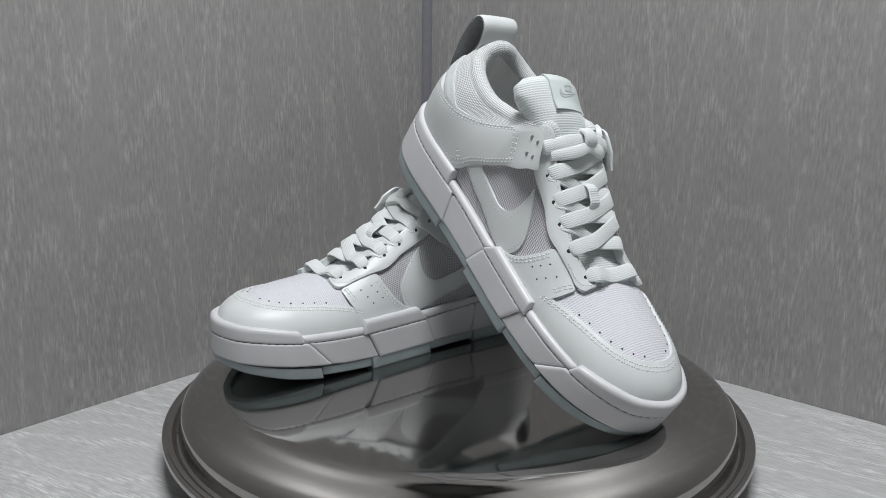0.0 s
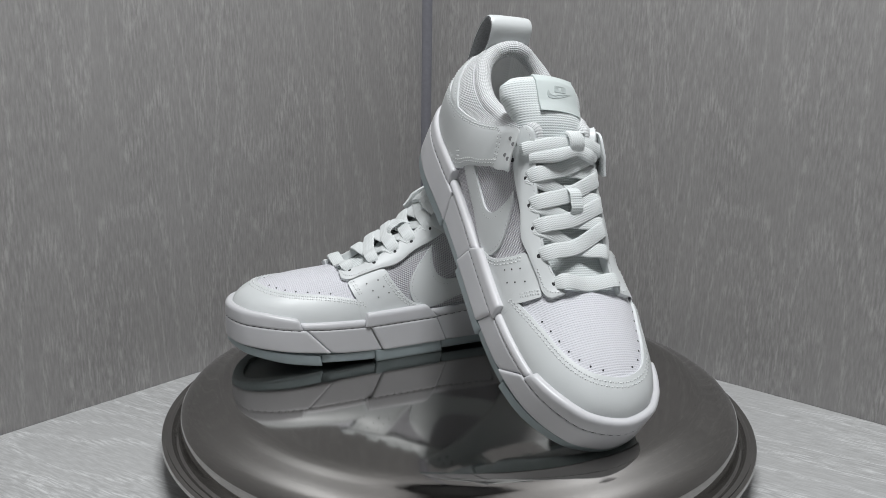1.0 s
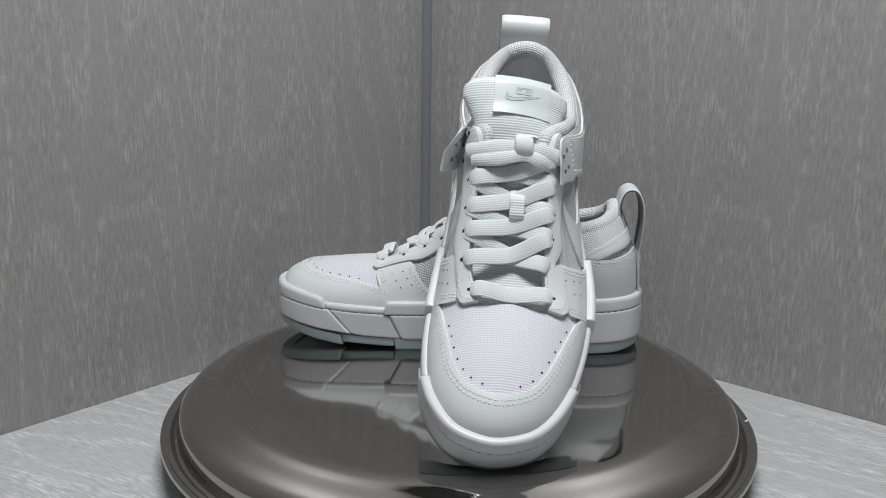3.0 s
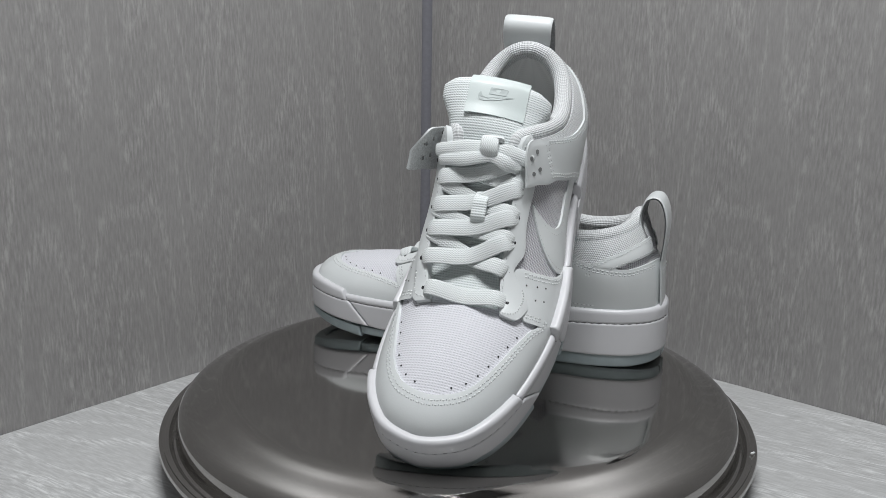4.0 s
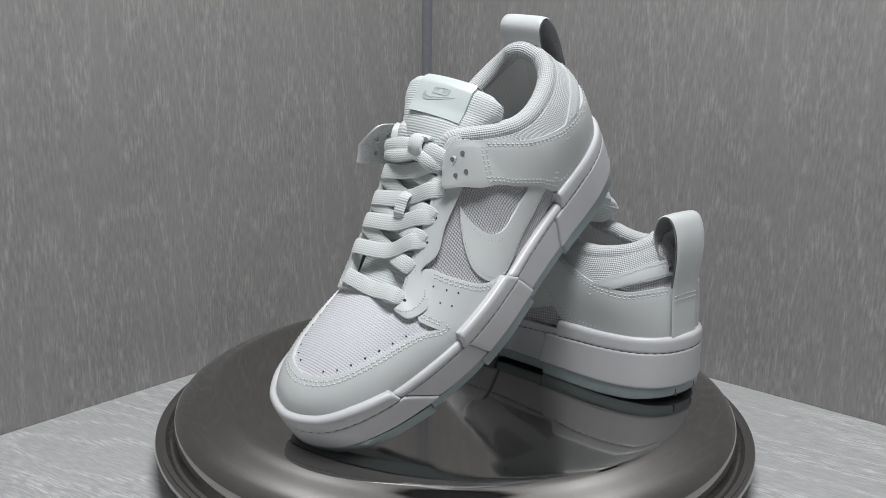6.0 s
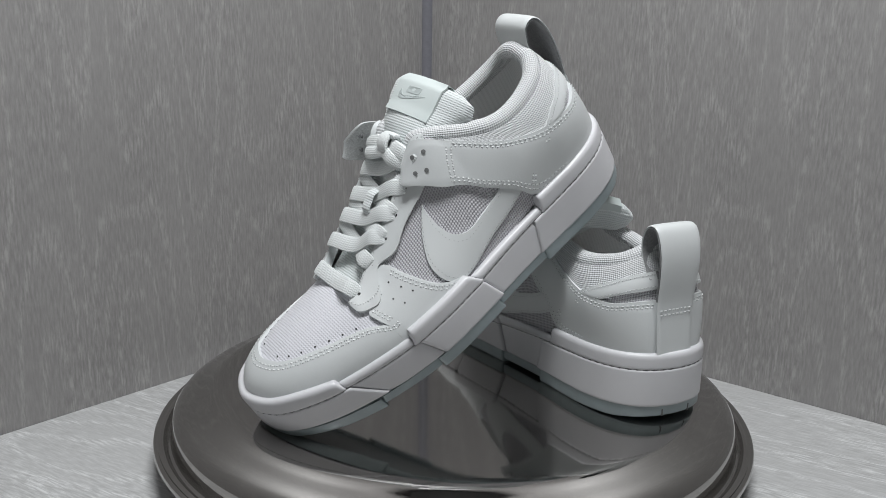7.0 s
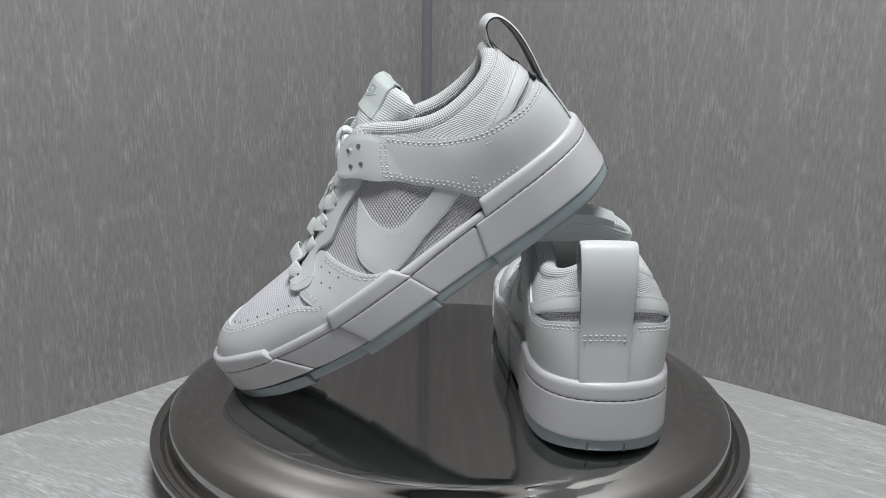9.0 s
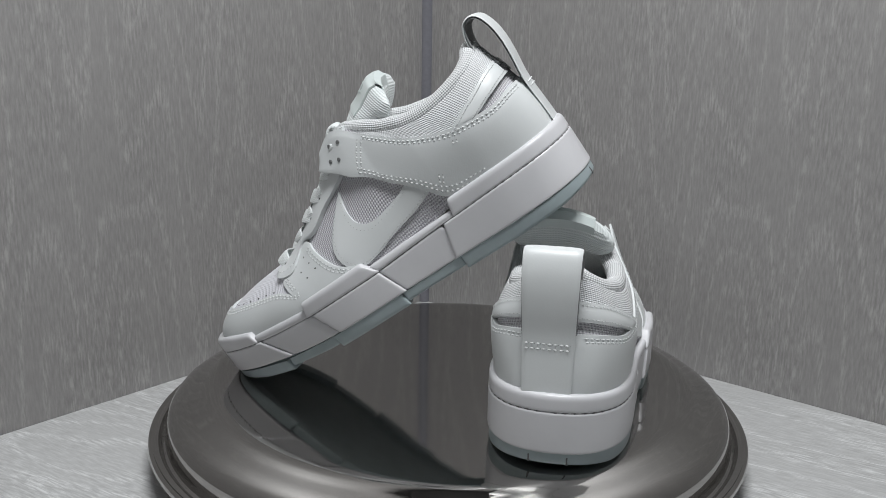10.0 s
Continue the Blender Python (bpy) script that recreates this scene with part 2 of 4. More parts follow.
# plain shell that closes the room behind and above
for nm, lo, hi in (("wall_back", (-2.2, -2.05, -0.85), (2.2, -2.0, 1.3)), ("wall_east", (2.0, -2.0, -0.85), (2.05, 0.2, 1.3)),
                   ("wall_west", (-2.05, -2.0, -0.85), (-2.0, 0.2, 1.3)), ("ceiling", (-2.2, -2.1, 1.25), (2.2, 1.2, 1.3)),
                   ("floor", (-2.2, -2.1, -0.85), (2.2, 1.2, -0.8))):
    tagged(box(nm, lo, hi, PAINT), "plain matt painted " + ("ceiling" if nm == "ceiling" else "floor" if nm == "floor" else "room wall"), nm.split("_")[0], "", "structure")

# ---- turntable and tray ----
U = 0.62
tray = tagged(new("tray"), "round polished stainless steel tray lying upside down", "tray")
TOP = [(0.0, 0.0), (0.10, 0.0), (0.2, 0.0), (0.262, -0.0001), (0.271, -0.0005), (0.2775, -0.0014), (0.2830, -0.0032), (0.2875, -0.0054), (0.2920, -0.0072), (0.2975, -0.0091),
       (0.304, -0.0115), (0.312, -0.0152), (0.3185, -0.0195), (0.3222, -0.0245), (0.3240, -0.0300), (0.3247, -0.0400), (0.3256, -0.0465), (0.3275, -0.0498), (0.329, -0.0500)]
RIM = [(0.329, -0.0500), (0.3305, -0.0492), (0.3322, -0.0465), (0.3345, -0.0452), (0.3370, -0.0456), (0.3388, -0.0472), (0.3405, -0.0455), (0.3430, -0.0455), (0.3445, -0.0475), (0.3450, -0.0510), (0.3440, -0.0545),
       (0.3415, -0.0560), (0.338, -0.0550), (0.334, -0.0520), (0.328, -0.0490)]
UNDER = [(0.328, -0.0490), (0.3225, -0.0460), (0.3205, -0.0400), (0.319, -0.0260), (0.314, -0.0190), (0.300, -0.0155), (0.285, -0.0130), (0.276, -0.0070), (0.262, -0.0040), (0.1, -0.0035), (0.0, -0.0035)]
lathe("plate", [(r * U, z * U) for r, z in TOP], STEEL, tray, 192)
lathe("rim", [(r * U, z * U) for r, z in RIM], STEEL, tray, 192)
lathe("underside", [(r * U, z * U) for r, z in UNDER], STEEL, tray, 96)
# nicks in the rim as raised bars, white to paint their glint
for rr, aa, ln in ((0.3395, 0.62, 0.011), (0.3395, 2.9, 0.004)):
    box("nick_glint", (rr * U * math.cos(aa) - 0.0006, rr * U * math.sin(aa) - ln * U / 4, -0.0445 * U), (rr * U * math.cos(aa) + 0.0006, rr * U * math.sin(aa) + ln * U / 4, -0.0432 * U), THREAD, tray)
turntable = tagged(new("turntable"), "low dark round motor turntable under the tray", "turntable")
BASE = plain("black_plastic", (0.03, 0.03, 0.03), 0.5)
lathe("drum", [(0.0, -0.0036 * U - 0.0002), (0.13, -0.0036 * U - 0.0002), (0.134, -0.006), (0.136, TABLE_Z + 0.004), (0.132, TABLE_Z), (0.0, TABLE_Z)], BASE, turntable, 64)


# ---- the shoes ----
def lerp(table, x):
    return np.interp(x, [r[0] for r in table], [r[1] for r in table])


def catmull(points, per=12, closed=False):
    p = [np.asarray(q, float) for q in points]
    if closed:
        p = [p[-1]] + p + [p[0], p[1]]
    else:
        p = [2 * p[0] - p[1]] + p + [2 * p[-1] - p[-2]]
    out = []
    for i in range(1, len(p) - 2):
        a, b, c, d = p[i - 1], p[i], p[i + 1], p[i + 2]
        for k in range(per):
            t = k / per
            out.append(0.5 * (2 * b + (c - a) * t + (2 * a - 5 * b + 4 * c - d) * t * t + (3 * b - a - 3 * c + d) * t ** 3))
    if not closed:
        out.append(p[-2])
    return np.array(out)


def resample(poly, n):
    poly = np.asarray(poly, float)
    s = np.concatenate([[0], np.cumsum(np.linalg.norm(np.diff(poly, axis=0), axis=1))])
    t = np.linspace(0, s[-1], n)
    return np.stack([np.interp(t, s, poly[:, k]) for k in range(poly.shape[1])], 1)


# sole outline in millimetres: distance from the heel, lateral and medial half widths
OUTLINE = [(7.6, 16.4, 16.4), (15.3, 28.7, 28.2), (28.7, 37.8, 36.8), (47.8, 42.8, 41.3), (67, 44.3, 42.3), (90.9, 45, 42.5), (120, 47.2, 44.2), (154, 51, 47), (180, 53, 49.5),
           (206, 52, 51.5), (229.7, 47.8, 52), (253.2, 41.2, 50), (269.9, 34.4, 45.5), (284.2, 25.3, 37.6), (294.4, 13.2, 26.6)]
RING = catmull([(4.8, 0)] + [(x, l) for x, l, m in OUTLINE] + [(299.8, -7)] + [(x, -m) for x, l, m in reversed(OUTLINE)], 16, True)
_closed = np.vstack([RING, RING[:1]])
ARC = np.concatenate([[0], np.cumsum(np.linalg.norm(np.diff(_closed, axis=0), axis=1))])
PERIM = ARC[-1]
S_TOE = ARC[int(np.argmax(RING[:, 0]))]


def ring_at(s):
    s = np.mod(s, PERIM)
    return np.stack([np.interp(s, ARC, _closed[:, k]) for k in (0, 1)], -1)


def ring_normal(s):
    d = ring_at(s + 0.6) - ring_at(s - 0.6)
    d /= np.linalg.norm(d, axis=-1, keepdims=True)
    return np.stack([d[..., 1], -d[..., 0]], -1)


_lat = ARC[:-1] <= S_TOE


def s_at(x, side):
    """Arc length at which the outline passes x on the lateral (+1) or medial (-1) side."""
    if side > 0:
        return float(np.interp(x, RING[_lat, 0], ARC[:-1][_lat]))
    xs, ss = RING[~_lat, 0][::-1], ARC[:-1][~_lat][::-1]
    return float(np.interp(x, xs, ss))


GROOVE_Z = [(0, 36), (60, 34), (100, 32), (150, 29), (206, 28.5), (236, 29.5), (256, 31), (280, 33.5), (302, 35)]
WHITE_Z = [(0, 10.8), (40, 9.8), (100, 9.2), (206, 9.2), (240, 10.5), (270, 14.5), (302, 19.5)]
SOLE_Z = [(0, 4.5), (25, 1.2), (60, 0), (205, 0), (240, 2.0), (265, 5.5), (290, 11), (302, 15)]


def band(name, s0, s1, slant0, slant1, profile, material, parent, flip, zref=30.0, step=3.0):
    """A solid strip that follows the outline from s0 to s1. profile(x): rows of outset and height."""
    n = max(6, int(abs(s1 - s0) / step))
    run = abs(s1 - s0)
    ends = np.array([0.0, 0.35, 1.0, 2.2])
    f = np.concatenate([ends / run, np.linspace(4.0 / run, 1 - 4.0 / run, n), 1 - ends[::-1] / run])
    sink = np.concatenate([[1.1, 0.5, 0.15, 0.0], np.zeros(n), [0.0, 0.15, 0.5, 1.1]])
    n = len(f)
    verts, m = [], None
    for i, t in enumerate(f):
        s = s0 + (s1 - s0) * t
        rows = profile(float(ring_at(s)[0]))
        m = len(rows)
        end = float(sink[i])
        for k, (o, z) in enumerate(rows):
            ss = s + (slant0 * (1 - t) + slant1 * t) * (z - zref)
            p, q = ring_at(ss), ring_normal(ss)
            o2 = o - 1.0 * end if o > -3.5 else o
            z2 = z - 0.7 * end if k == len(rows) - 3 or k == len(rows) - 4 else z
            verts.append((p[0] - q[0] * o2, p[1] - q[1] * o2, z2))
    faces = []
    for i in range(n - 1):
        for k in range(m):
            a, b = i * m + k, i * m + (k + 1) % m
            faces.append((a, b, b + m, a + m))
    faces += [tuple(range(m - 1, -1, -1)), tuple(range((n - 1) * m, n * m))]
    return shoe_part(name, verts, faces, material, parent, flip)


def shoe_part(name, verts, faces, material, parent, flip, uvs=None, smooth=True, label=""):
    v = np.asarray(verts, float) * 0.001
    if flip:
        v[:, 1] *= -1
        faces = [tuple(reversed(q)) for q in faces]
    ob = obj(name, v, faces, material, parent, uvs, smooth)
    if smooth:
        soften(ob.data)
    if material is THREAD:
        ob.data.materials.append(NEEDLE_SHADE)
        for p in ob.data.polygons:
            p.material_index = 1 if len(p.vertices) == 4 else 0
    if label:
        tagged(ob, label)
    return ob


def soften(me, angle=34):
    bm = bmesh.new()
    bm.from_mesh(me)
    bmesh.ops.recalc_face_normals(bm, faces=bm.faces[:])
    lim = radians(angle)
    for e in bm.edges:
        if len(e.link_faces) == 2 and e.calc_face_angle(0) > lim:
            e.smooth = False
    bm.to_mesh(me)
    bm.free()


# upper: foot line at the sole and top line along collar, lace edge and throat, lateral side; the medial side mirrors it
N_U, N_V = 121, 33
# x of the foot point, then the point of the top line above it (x, y, z), then bulges: rise of the wall, reach of the shoulder
SPINE = [
    # foot x, top x, top y, top z, rise, reach
    (9.5, 25, 0, 114, 30, 8), (12, 26, 8, 113, 30, 10), (19, 29, 16.5, 110, 30, 14), (32, 38, 25.5, 104, 28, 15), (50, 54, 31, 99, 28, 15),
    (70, 75, 33.5, 97.5, 28, 14), (90, 95, 31.5, 102.5, 27, 13.5), (108, 113, 27.5, 111.5, 26, 13), (122, 127, 22, 118, 24, 14), (138, 140, 20, 107, 22, 15),
    (156, 155, 20.5, 95.5, 20, 14), (174, 171, 21, 84.5, 17, 13), (192, 188, 21.5, 74.5, 14, 12), (210, 204, 21.5, 66.5, 13, 11), (228, 212, 20, 64, 13, 13),
    (248, 214, 16, 64, 14, 18), (266, 215, 11, 64, 15, 27), (281, 216, 6, 64, 16, 36), (293, 216.5, 2.5, 64, 17, 42), (301, 217, -1, 64, 17, 45)]
FOOT_Z = [(0, 41), (85, 38), (150, 31), (206, 31), (256, 33), (290, 38), (302, 40)]


def build_surface(side):
    """Grid of points of the upper's outside, side +1 lateral, -1 medial."""
    key = np.array(SPINE, float)
    dense = catmull(key, 20)
    idx = np.linspace(0, len(dense) - 1, N_U)
    rows = np.stack([np.interp(idx, np.arange(len(dense)), dense[:, k]) for k in range(6)], 1)
    pts = np.zeros((N_U, N_V, 3))
    for i, (fx, tx, ty, tz, rise, reach) in enumerate(rows):
        s = s_at(min(max(fx, 5.2), 299.5), side)
        inset = 5.0
        p, q = ring_at(s), ring_normal(s)
        B = np.array([p[0] + q[0] * inset, p[1] + q[1] * inset, lerp(FOOT_Z, fx)])
        if i == 0:
            B = np.array([9.8, 0.0, B[2]])
        if i == N_U - 1:
            B = np.array([294.8, -7.0, B[2]])
        if side > 0:        # the outer side lies lower over the forefoot
            tz = tz - 3.0 * min(1.0, max(0.0, (fx - 170) / 40)) * min(1.0, max(0.0, ty / 18))
        lean = -6.0 * min(1.0, max(0.0, (fx - 84) / 28)) * min(1.0, max(0.0, (226 - fx) / 30))     # the lacing sits towards the inner side
        T = np.array([tx, ty * side + lean if i < N_U - 1 else -1.0, tz])
        out = B[:2] - T[:2]
        dist = np.linalg.norm(out) + 1e-6
        out = out / dist
        swell = 1.5 + 2.0 * min(1.0, max(0.0, (115 - fx) / 40))
        C1 = B + np.array([out[0] * swell, out[1] * swell, rise])
        C2 = T + np.array([out[0] * reach, out[1] * reach, -(2.0 if fx > 225 else max(2.0, min(22.0, 0.55 * (tz - 60))))])
        t = np.linspace(0, 1, N_V)[:, None]
        pts[i] = (1 - t) ** 3 * B + 3 * (1 - t) ** 2 * t * C1 + 3 * (1 - t) * t * t * C2 + t ** 3 * T
    return pts


SURF = {s: build_surface(s) for s in (1, -1)}


def normals_of(P):
    du, dv = np.gradient(P, axis=0), np.gradient(P, axis=1)
    n = np.cross(du, dv)
    n /= np.linalg.norm(n, axis=2, keepdims=True) + 1e-9
    ref = P - np.array([150.0, 0.0, 45.0]) * np.array([1, 1, 1])
    ref[..., 0] *= 0.25
    n *= np.sign((n * ref).sum(2, keepdims=True))
    return n


NORM = {s: normals_of(SURF[s]) for s in (1, -1)}


def bil(G, u, v):
    u, v = np.clip(u, 0, N_U - 1.001), np.clip(v, 0, N_V - 1.001)
    i, j = u.astype(int), v.astype(int)
    a, b = (u - i)[:, None], (v - j)[:, None]
    return G[i, j] * (1 - a) * (1 - b) + G[i + 1, j] * a * (1 - b) + G[i, j + 1] * (1 - a) * b + G[i + 1, j + 1] * a * b


def find_uv(side, targets, axes=(0, 2)):
    """Grid coordinates of the surface points with the given (x, z), or (x, y), seen from outside."""
    G = SURF[side][..., list(axes)]
    T = np.asarray(targets, float).copy()
    if axes[1] == 1:
        T[:, 1] *= side
    flat = G.reshape(-1, 2)
    out = []
    for p in T:
        k = int(((flat - p) ** 2).sum(1).argmin())
        u, v = divmod(k, N_V)
        u, v = float(u), float(v)
        for _ in range(4):
            q = bil(G, np.array([u]), np.array([v]))[0]
            e = 0.2
            gu = (bil(G, np.array([u + e]), np.array([v]))[0] - bil(G, np.array([u - e]), np.array([v]))[0]) / (2 * e)
            gv = (bil(G, np.array([u]), np.array([v + e]))[0] - bil(G, np.array([u]), np.array([v - e]))[0]) / (2 * e)
            J = np.stack([gu, gv], 1)
            try:
                d = np.linalg.solve(J + 1e-6 * np.eye(2), p - q)
            except np.linalg.LinAlgError:
                break
            d = np.clip(d, -1.5, 1.5)
            u, v = min(max(u + d[0], 0), N_U - 1.001), min(max(v + d[1], 0), N_V - 1.001)
        out.append((u, v))
    return np.array(out)


def on_surface(side, uv, off=0.0):
    p = bil(SURF[side], uv[:, 0], uv[:, 1])
    n = bil(NORM[side], uv[:, 0], uv[:, 1])
    n /= np.linalg.norm(n, axis=1, keepdims=True) + 1e-9
    off = np.asarray(off, float)
    return p + n * (off[:, None] if off.ndim else off)


AWAY = {k: np.array([0.30, 0.88 * k, 0.36]) for k in (1, -1)}      # way in which the loose strap tips bend off


def tip_rise(f, t):
    """The upper corner of a strap's end stands clear of the shoe."""
    return np.array([1.5, 0.0, 1.5]) * (t * t * max(0.0, (f - 0.86) / 0.14))


def tip_round(f, t):
    k = max(0.0, (f - 0.955) / 0.045)
    return 0.5 + (t - 0.5) * (1 - 0.22 * (1 - math.sqrt(max(0.0, 1 - k * k))))


def sheet(name, lower, upper, thick, material, parent, flip, nu, nv, side, lift=None, skirt=2.0, label=""):
    """A sewn-on panel: ruled between two lines of grid coordinates, laid over the surface, with thickness."""
    lo, up = resample(lower, nu), resample(upper, nu)
    verts, uvs = [], []
    tv = np.linspace(0, 1, nv)
    grid = np.zeros((nu, nv, 3))
    edge = np.zeros((nu, nv))
    for j, t in enumerate(tv):
        tt = np.array([tip_round(i / (nu - 1), t) if lift else t for i in range(nu)])[:, None]
        uv = lo * (1 - tt) + up * tt
        extra = np.array([lift(i / (nu - 1), t) if lift else 0.0 for i in range(nu)])
        away = extra[:, None] * AWAY[side]
        if lift:
            away = away + np.array([tip_rise(i / (nu - 1), tt[i, 0]) for i in range(nu)])
        rim = min(t, 1 - t) * (nv - 1)
        d = thick * (1.0 if rim >= 1 else 0.86) * np.ones(nu)
        d[0], d[-1] = thick * 0.86, thick * 0.86
        grid[:, j] = on_surface(side, uv, d) + away
        edge[:, j] = extra
        verts_in = on_surface(side, uv, -(skirt if not lift else np.where(extra > 0.5, -thick + 1.9, skirt))) + away
        if j == 0:
            inner = np.zeros((nu, nv, 3))
        inner[:, j] = verts_in
    verts = np.concatenate([grid.reshape(-1, 3), inner.reshape(-1, 3)])
    n = nu * nv
    faces = []
    for i in range(nu - 1):
        for j in range(nv - 1):
            a = i * nv + j
            faces.append((a, a + nv, a + nv + 1, a + 1))
            faces.append((n + a, n + a + 1, n + a + nv + 1, n + a + nv))
    loop = [i * nv for i in range(nu)] + [(nu - 1) * nv + j for j in range(1, nv)] + [i * nv + nv - 1 for i in range(nu - 2, -1, -1)] + [j for j in range(nv - 2, 0, -1)]
    for k in range(len(loop)):
        a, b = loop[k], loop[(k + 1) % len(loop)]
        faces.append((a, n + a, n + b, b))
    arc = np.concatenate([[0], np.cumsum(np.linalg.norm(np.diff(grid[:, nv // 2], axis=0), axis=1))])
    width = np.linalg.norm(grid[:, -1] - grid[:, 0], axis=1).mean()
    uvg = np.stack(np.meshgrid(arc, np.linspace(0, width, nv), indexing="ij"), -1).reshape(-1, 2)
    ob = shoe_part(name, verts, faces, material, parent, flip, np.concatenate([uvg, uvg]), True, label)
    if lift:
        ob.data.materials.append(SUEDE)
        for f in ob.data.polygons:
            if all(n + nv * nu * 0.76 < i for i in f.vertices):
                f.material_index = 1
    return ob


def sew(points, normals, length=2.5, gap=0.8, width=1.45, high=0.5):
    """Short raised stitches along a line of points."""
    s = np.concatenate([[0], np.cumsum(np.linalg.norm(np.diff(points, axis=0), axis=1))])
    verts, faces = [], []
    a = 0.5
    while a + length < s[-1]:
        q = np.array([[np.interp(t, s, points[:, k]) for k in range(3)] for t in (a, a + length * 0.5, a + length)])
        nn = np.array([np.interp(a + length / 2, s, normals[:, k]) for k in range(3)])
        nn /= np.linalg.norm(nn) + 1e-9
        d = q[2] - q[0]
        side = np.cross(nn, d)
        side = side / (np.linalg.norm(side) + 1e-9) * width / 2
        b = len(verts)
        verts += [q[0] - nn * 0.3, q[1] + side, q[1] - side, q[2] - nn * 0.3, q[1] + nn * high]
        faces += [(b, b + 1, b + 4), (b + 1, b + 3, b + 4), (b + 3, b + 2, b + 4), (b + 2, b, b + 4)]
        # flat quad after each stitch, coloured as the shade of a needle hole
        if gap > 0.5:
            e = d / (np.linalg.norm(d) + 1e-9) * gap * 0.3
            o = q[2] + e * 1.2 + nn * 0.1
            w = side * 0.45
            verts += [o - e - w, o - e + w, o + e + w, o + e - w]
            faces.append((b + 5, b + 6, b + 7, b + 8))
        a += length + gap
    return verts, faces


def seam(name, lines, material, parent, flip, length=2.5, gap=0.8, width=1.45, high=0.5):
    """One seam: stitches along lines given as (side, grid coordinates, height above the surface)."""
    V, F = [], []
    for side, uv, off in lines:
        uv = resample(uv, 90)
        pts = on_surface(side, uv, off)
        nn = bil(NORM[side], uv[:, 0], uv[:, 1])
        v, f = sew(pts, nn, length, gap, width, high)
        b = len(V)
        V += v
        F += [tuple(i + b for i in q) for q in f]
    return shoe_part(name, V, F, material, parent, flip, None, False)


def discs(name, spots, radius, material, parent, flip, high=0.25):
    """Small round holes, each a part of its own: a raised disc with the hole's shade as its colour."""
    for p, n in spots:
        a = np.cross(n, [0.3, 0.2, 1.0])
        a /= np.linalg.norm(a)
        b = np.cross(n, a)
        ring = [(a * math.cos(t) + b * math.sin(t)) * radius for t in np.linspace(0, 2 * math.pi, 11)[:-1]]
        V = [p + n * high] + [p + n * high * 0.9 + r for r in ring] + [p - n * 0.6 + r for r in ring]
        F = []
        for i in range(10):
            j = (i + 1) % 10
            F += [(0, 1 + i, 1 + j), (1 + i, 11 + i, 11 + j, 1 + j)]
        shoe_part(name, V, F, material, parent, flip, None, False)


def ribbon(name, path, normals, width, thick, material, parent, flip, per=8, cross=10, puff=1.0, label="", ends=True):
    """A flat lace or strap swept along a path, with rounded edges. width may be a list."""
    P = catmull(path, per)
    Nn = catmull(normals, per)
    W = np.interp(np.linspace(0, 1, len(P)), np.linspace(0, 1, len(width)), width) if hasattr(width, "__len__") else np.full(len(P), width)
    D = np.gradient(P, axis=0)
    D /= np.linalg.norm(D, axis=1, keepdims=True) + 1e-9
    side = np.cross(D, Nn)
    side /= np.linalg.norm(side, axis=1, keepdims=True) + 1e-9
    Nn = np.cross(side, D)
    verts, uvs, faces = [], [], []
    arc = np.concatenate([[0], np.cumsum(np.linalg.norm(np.diff(P, axis=0), axis=1))])
    for i in range(len(P)):
        for k in range(cross):
            t = 2 * math.pi * k / cross
            c, s = math.cos(t), math.sin(t)
            y = math.copysign(abs(c) ** 0.55, c) * W[i] / 2
            z = math.copysign(abs(s) ** 0.8, s) * thick / 2 * (1.0 + 0.25 * (puff - 1))
            verts.append(P[i] + side[i] * y + Nn[i] * z)
            uvs.append((arc[i], y))
    for i in range(len(P) - 1):
        for k in range(cross):
            a, b = i * cross + k, i * cross + (k + 1) % cross
            faces.append((a, b, b + cross, a + cross))
    faces += [tuple(range(cross - 1, -1, -1)), tuple(range((len(P) - 1) * cross, len(P) * cross))]
    return shoe_part(name, verts, faces, material, parent, flip, uvs, True, label)


def top_line(side):
    return SURF[side][:, -1, :]


def at_top(x, side, depth=0.0):
    """Grid coordinates near the lace edge at x, a little below the edge."""
    line = SURF[side][20:95, -1, 0]
    k = 20 + int(np.abs(line - x).argmin())
    return np.array([[float(k), N_V - 1.01 - depth]])


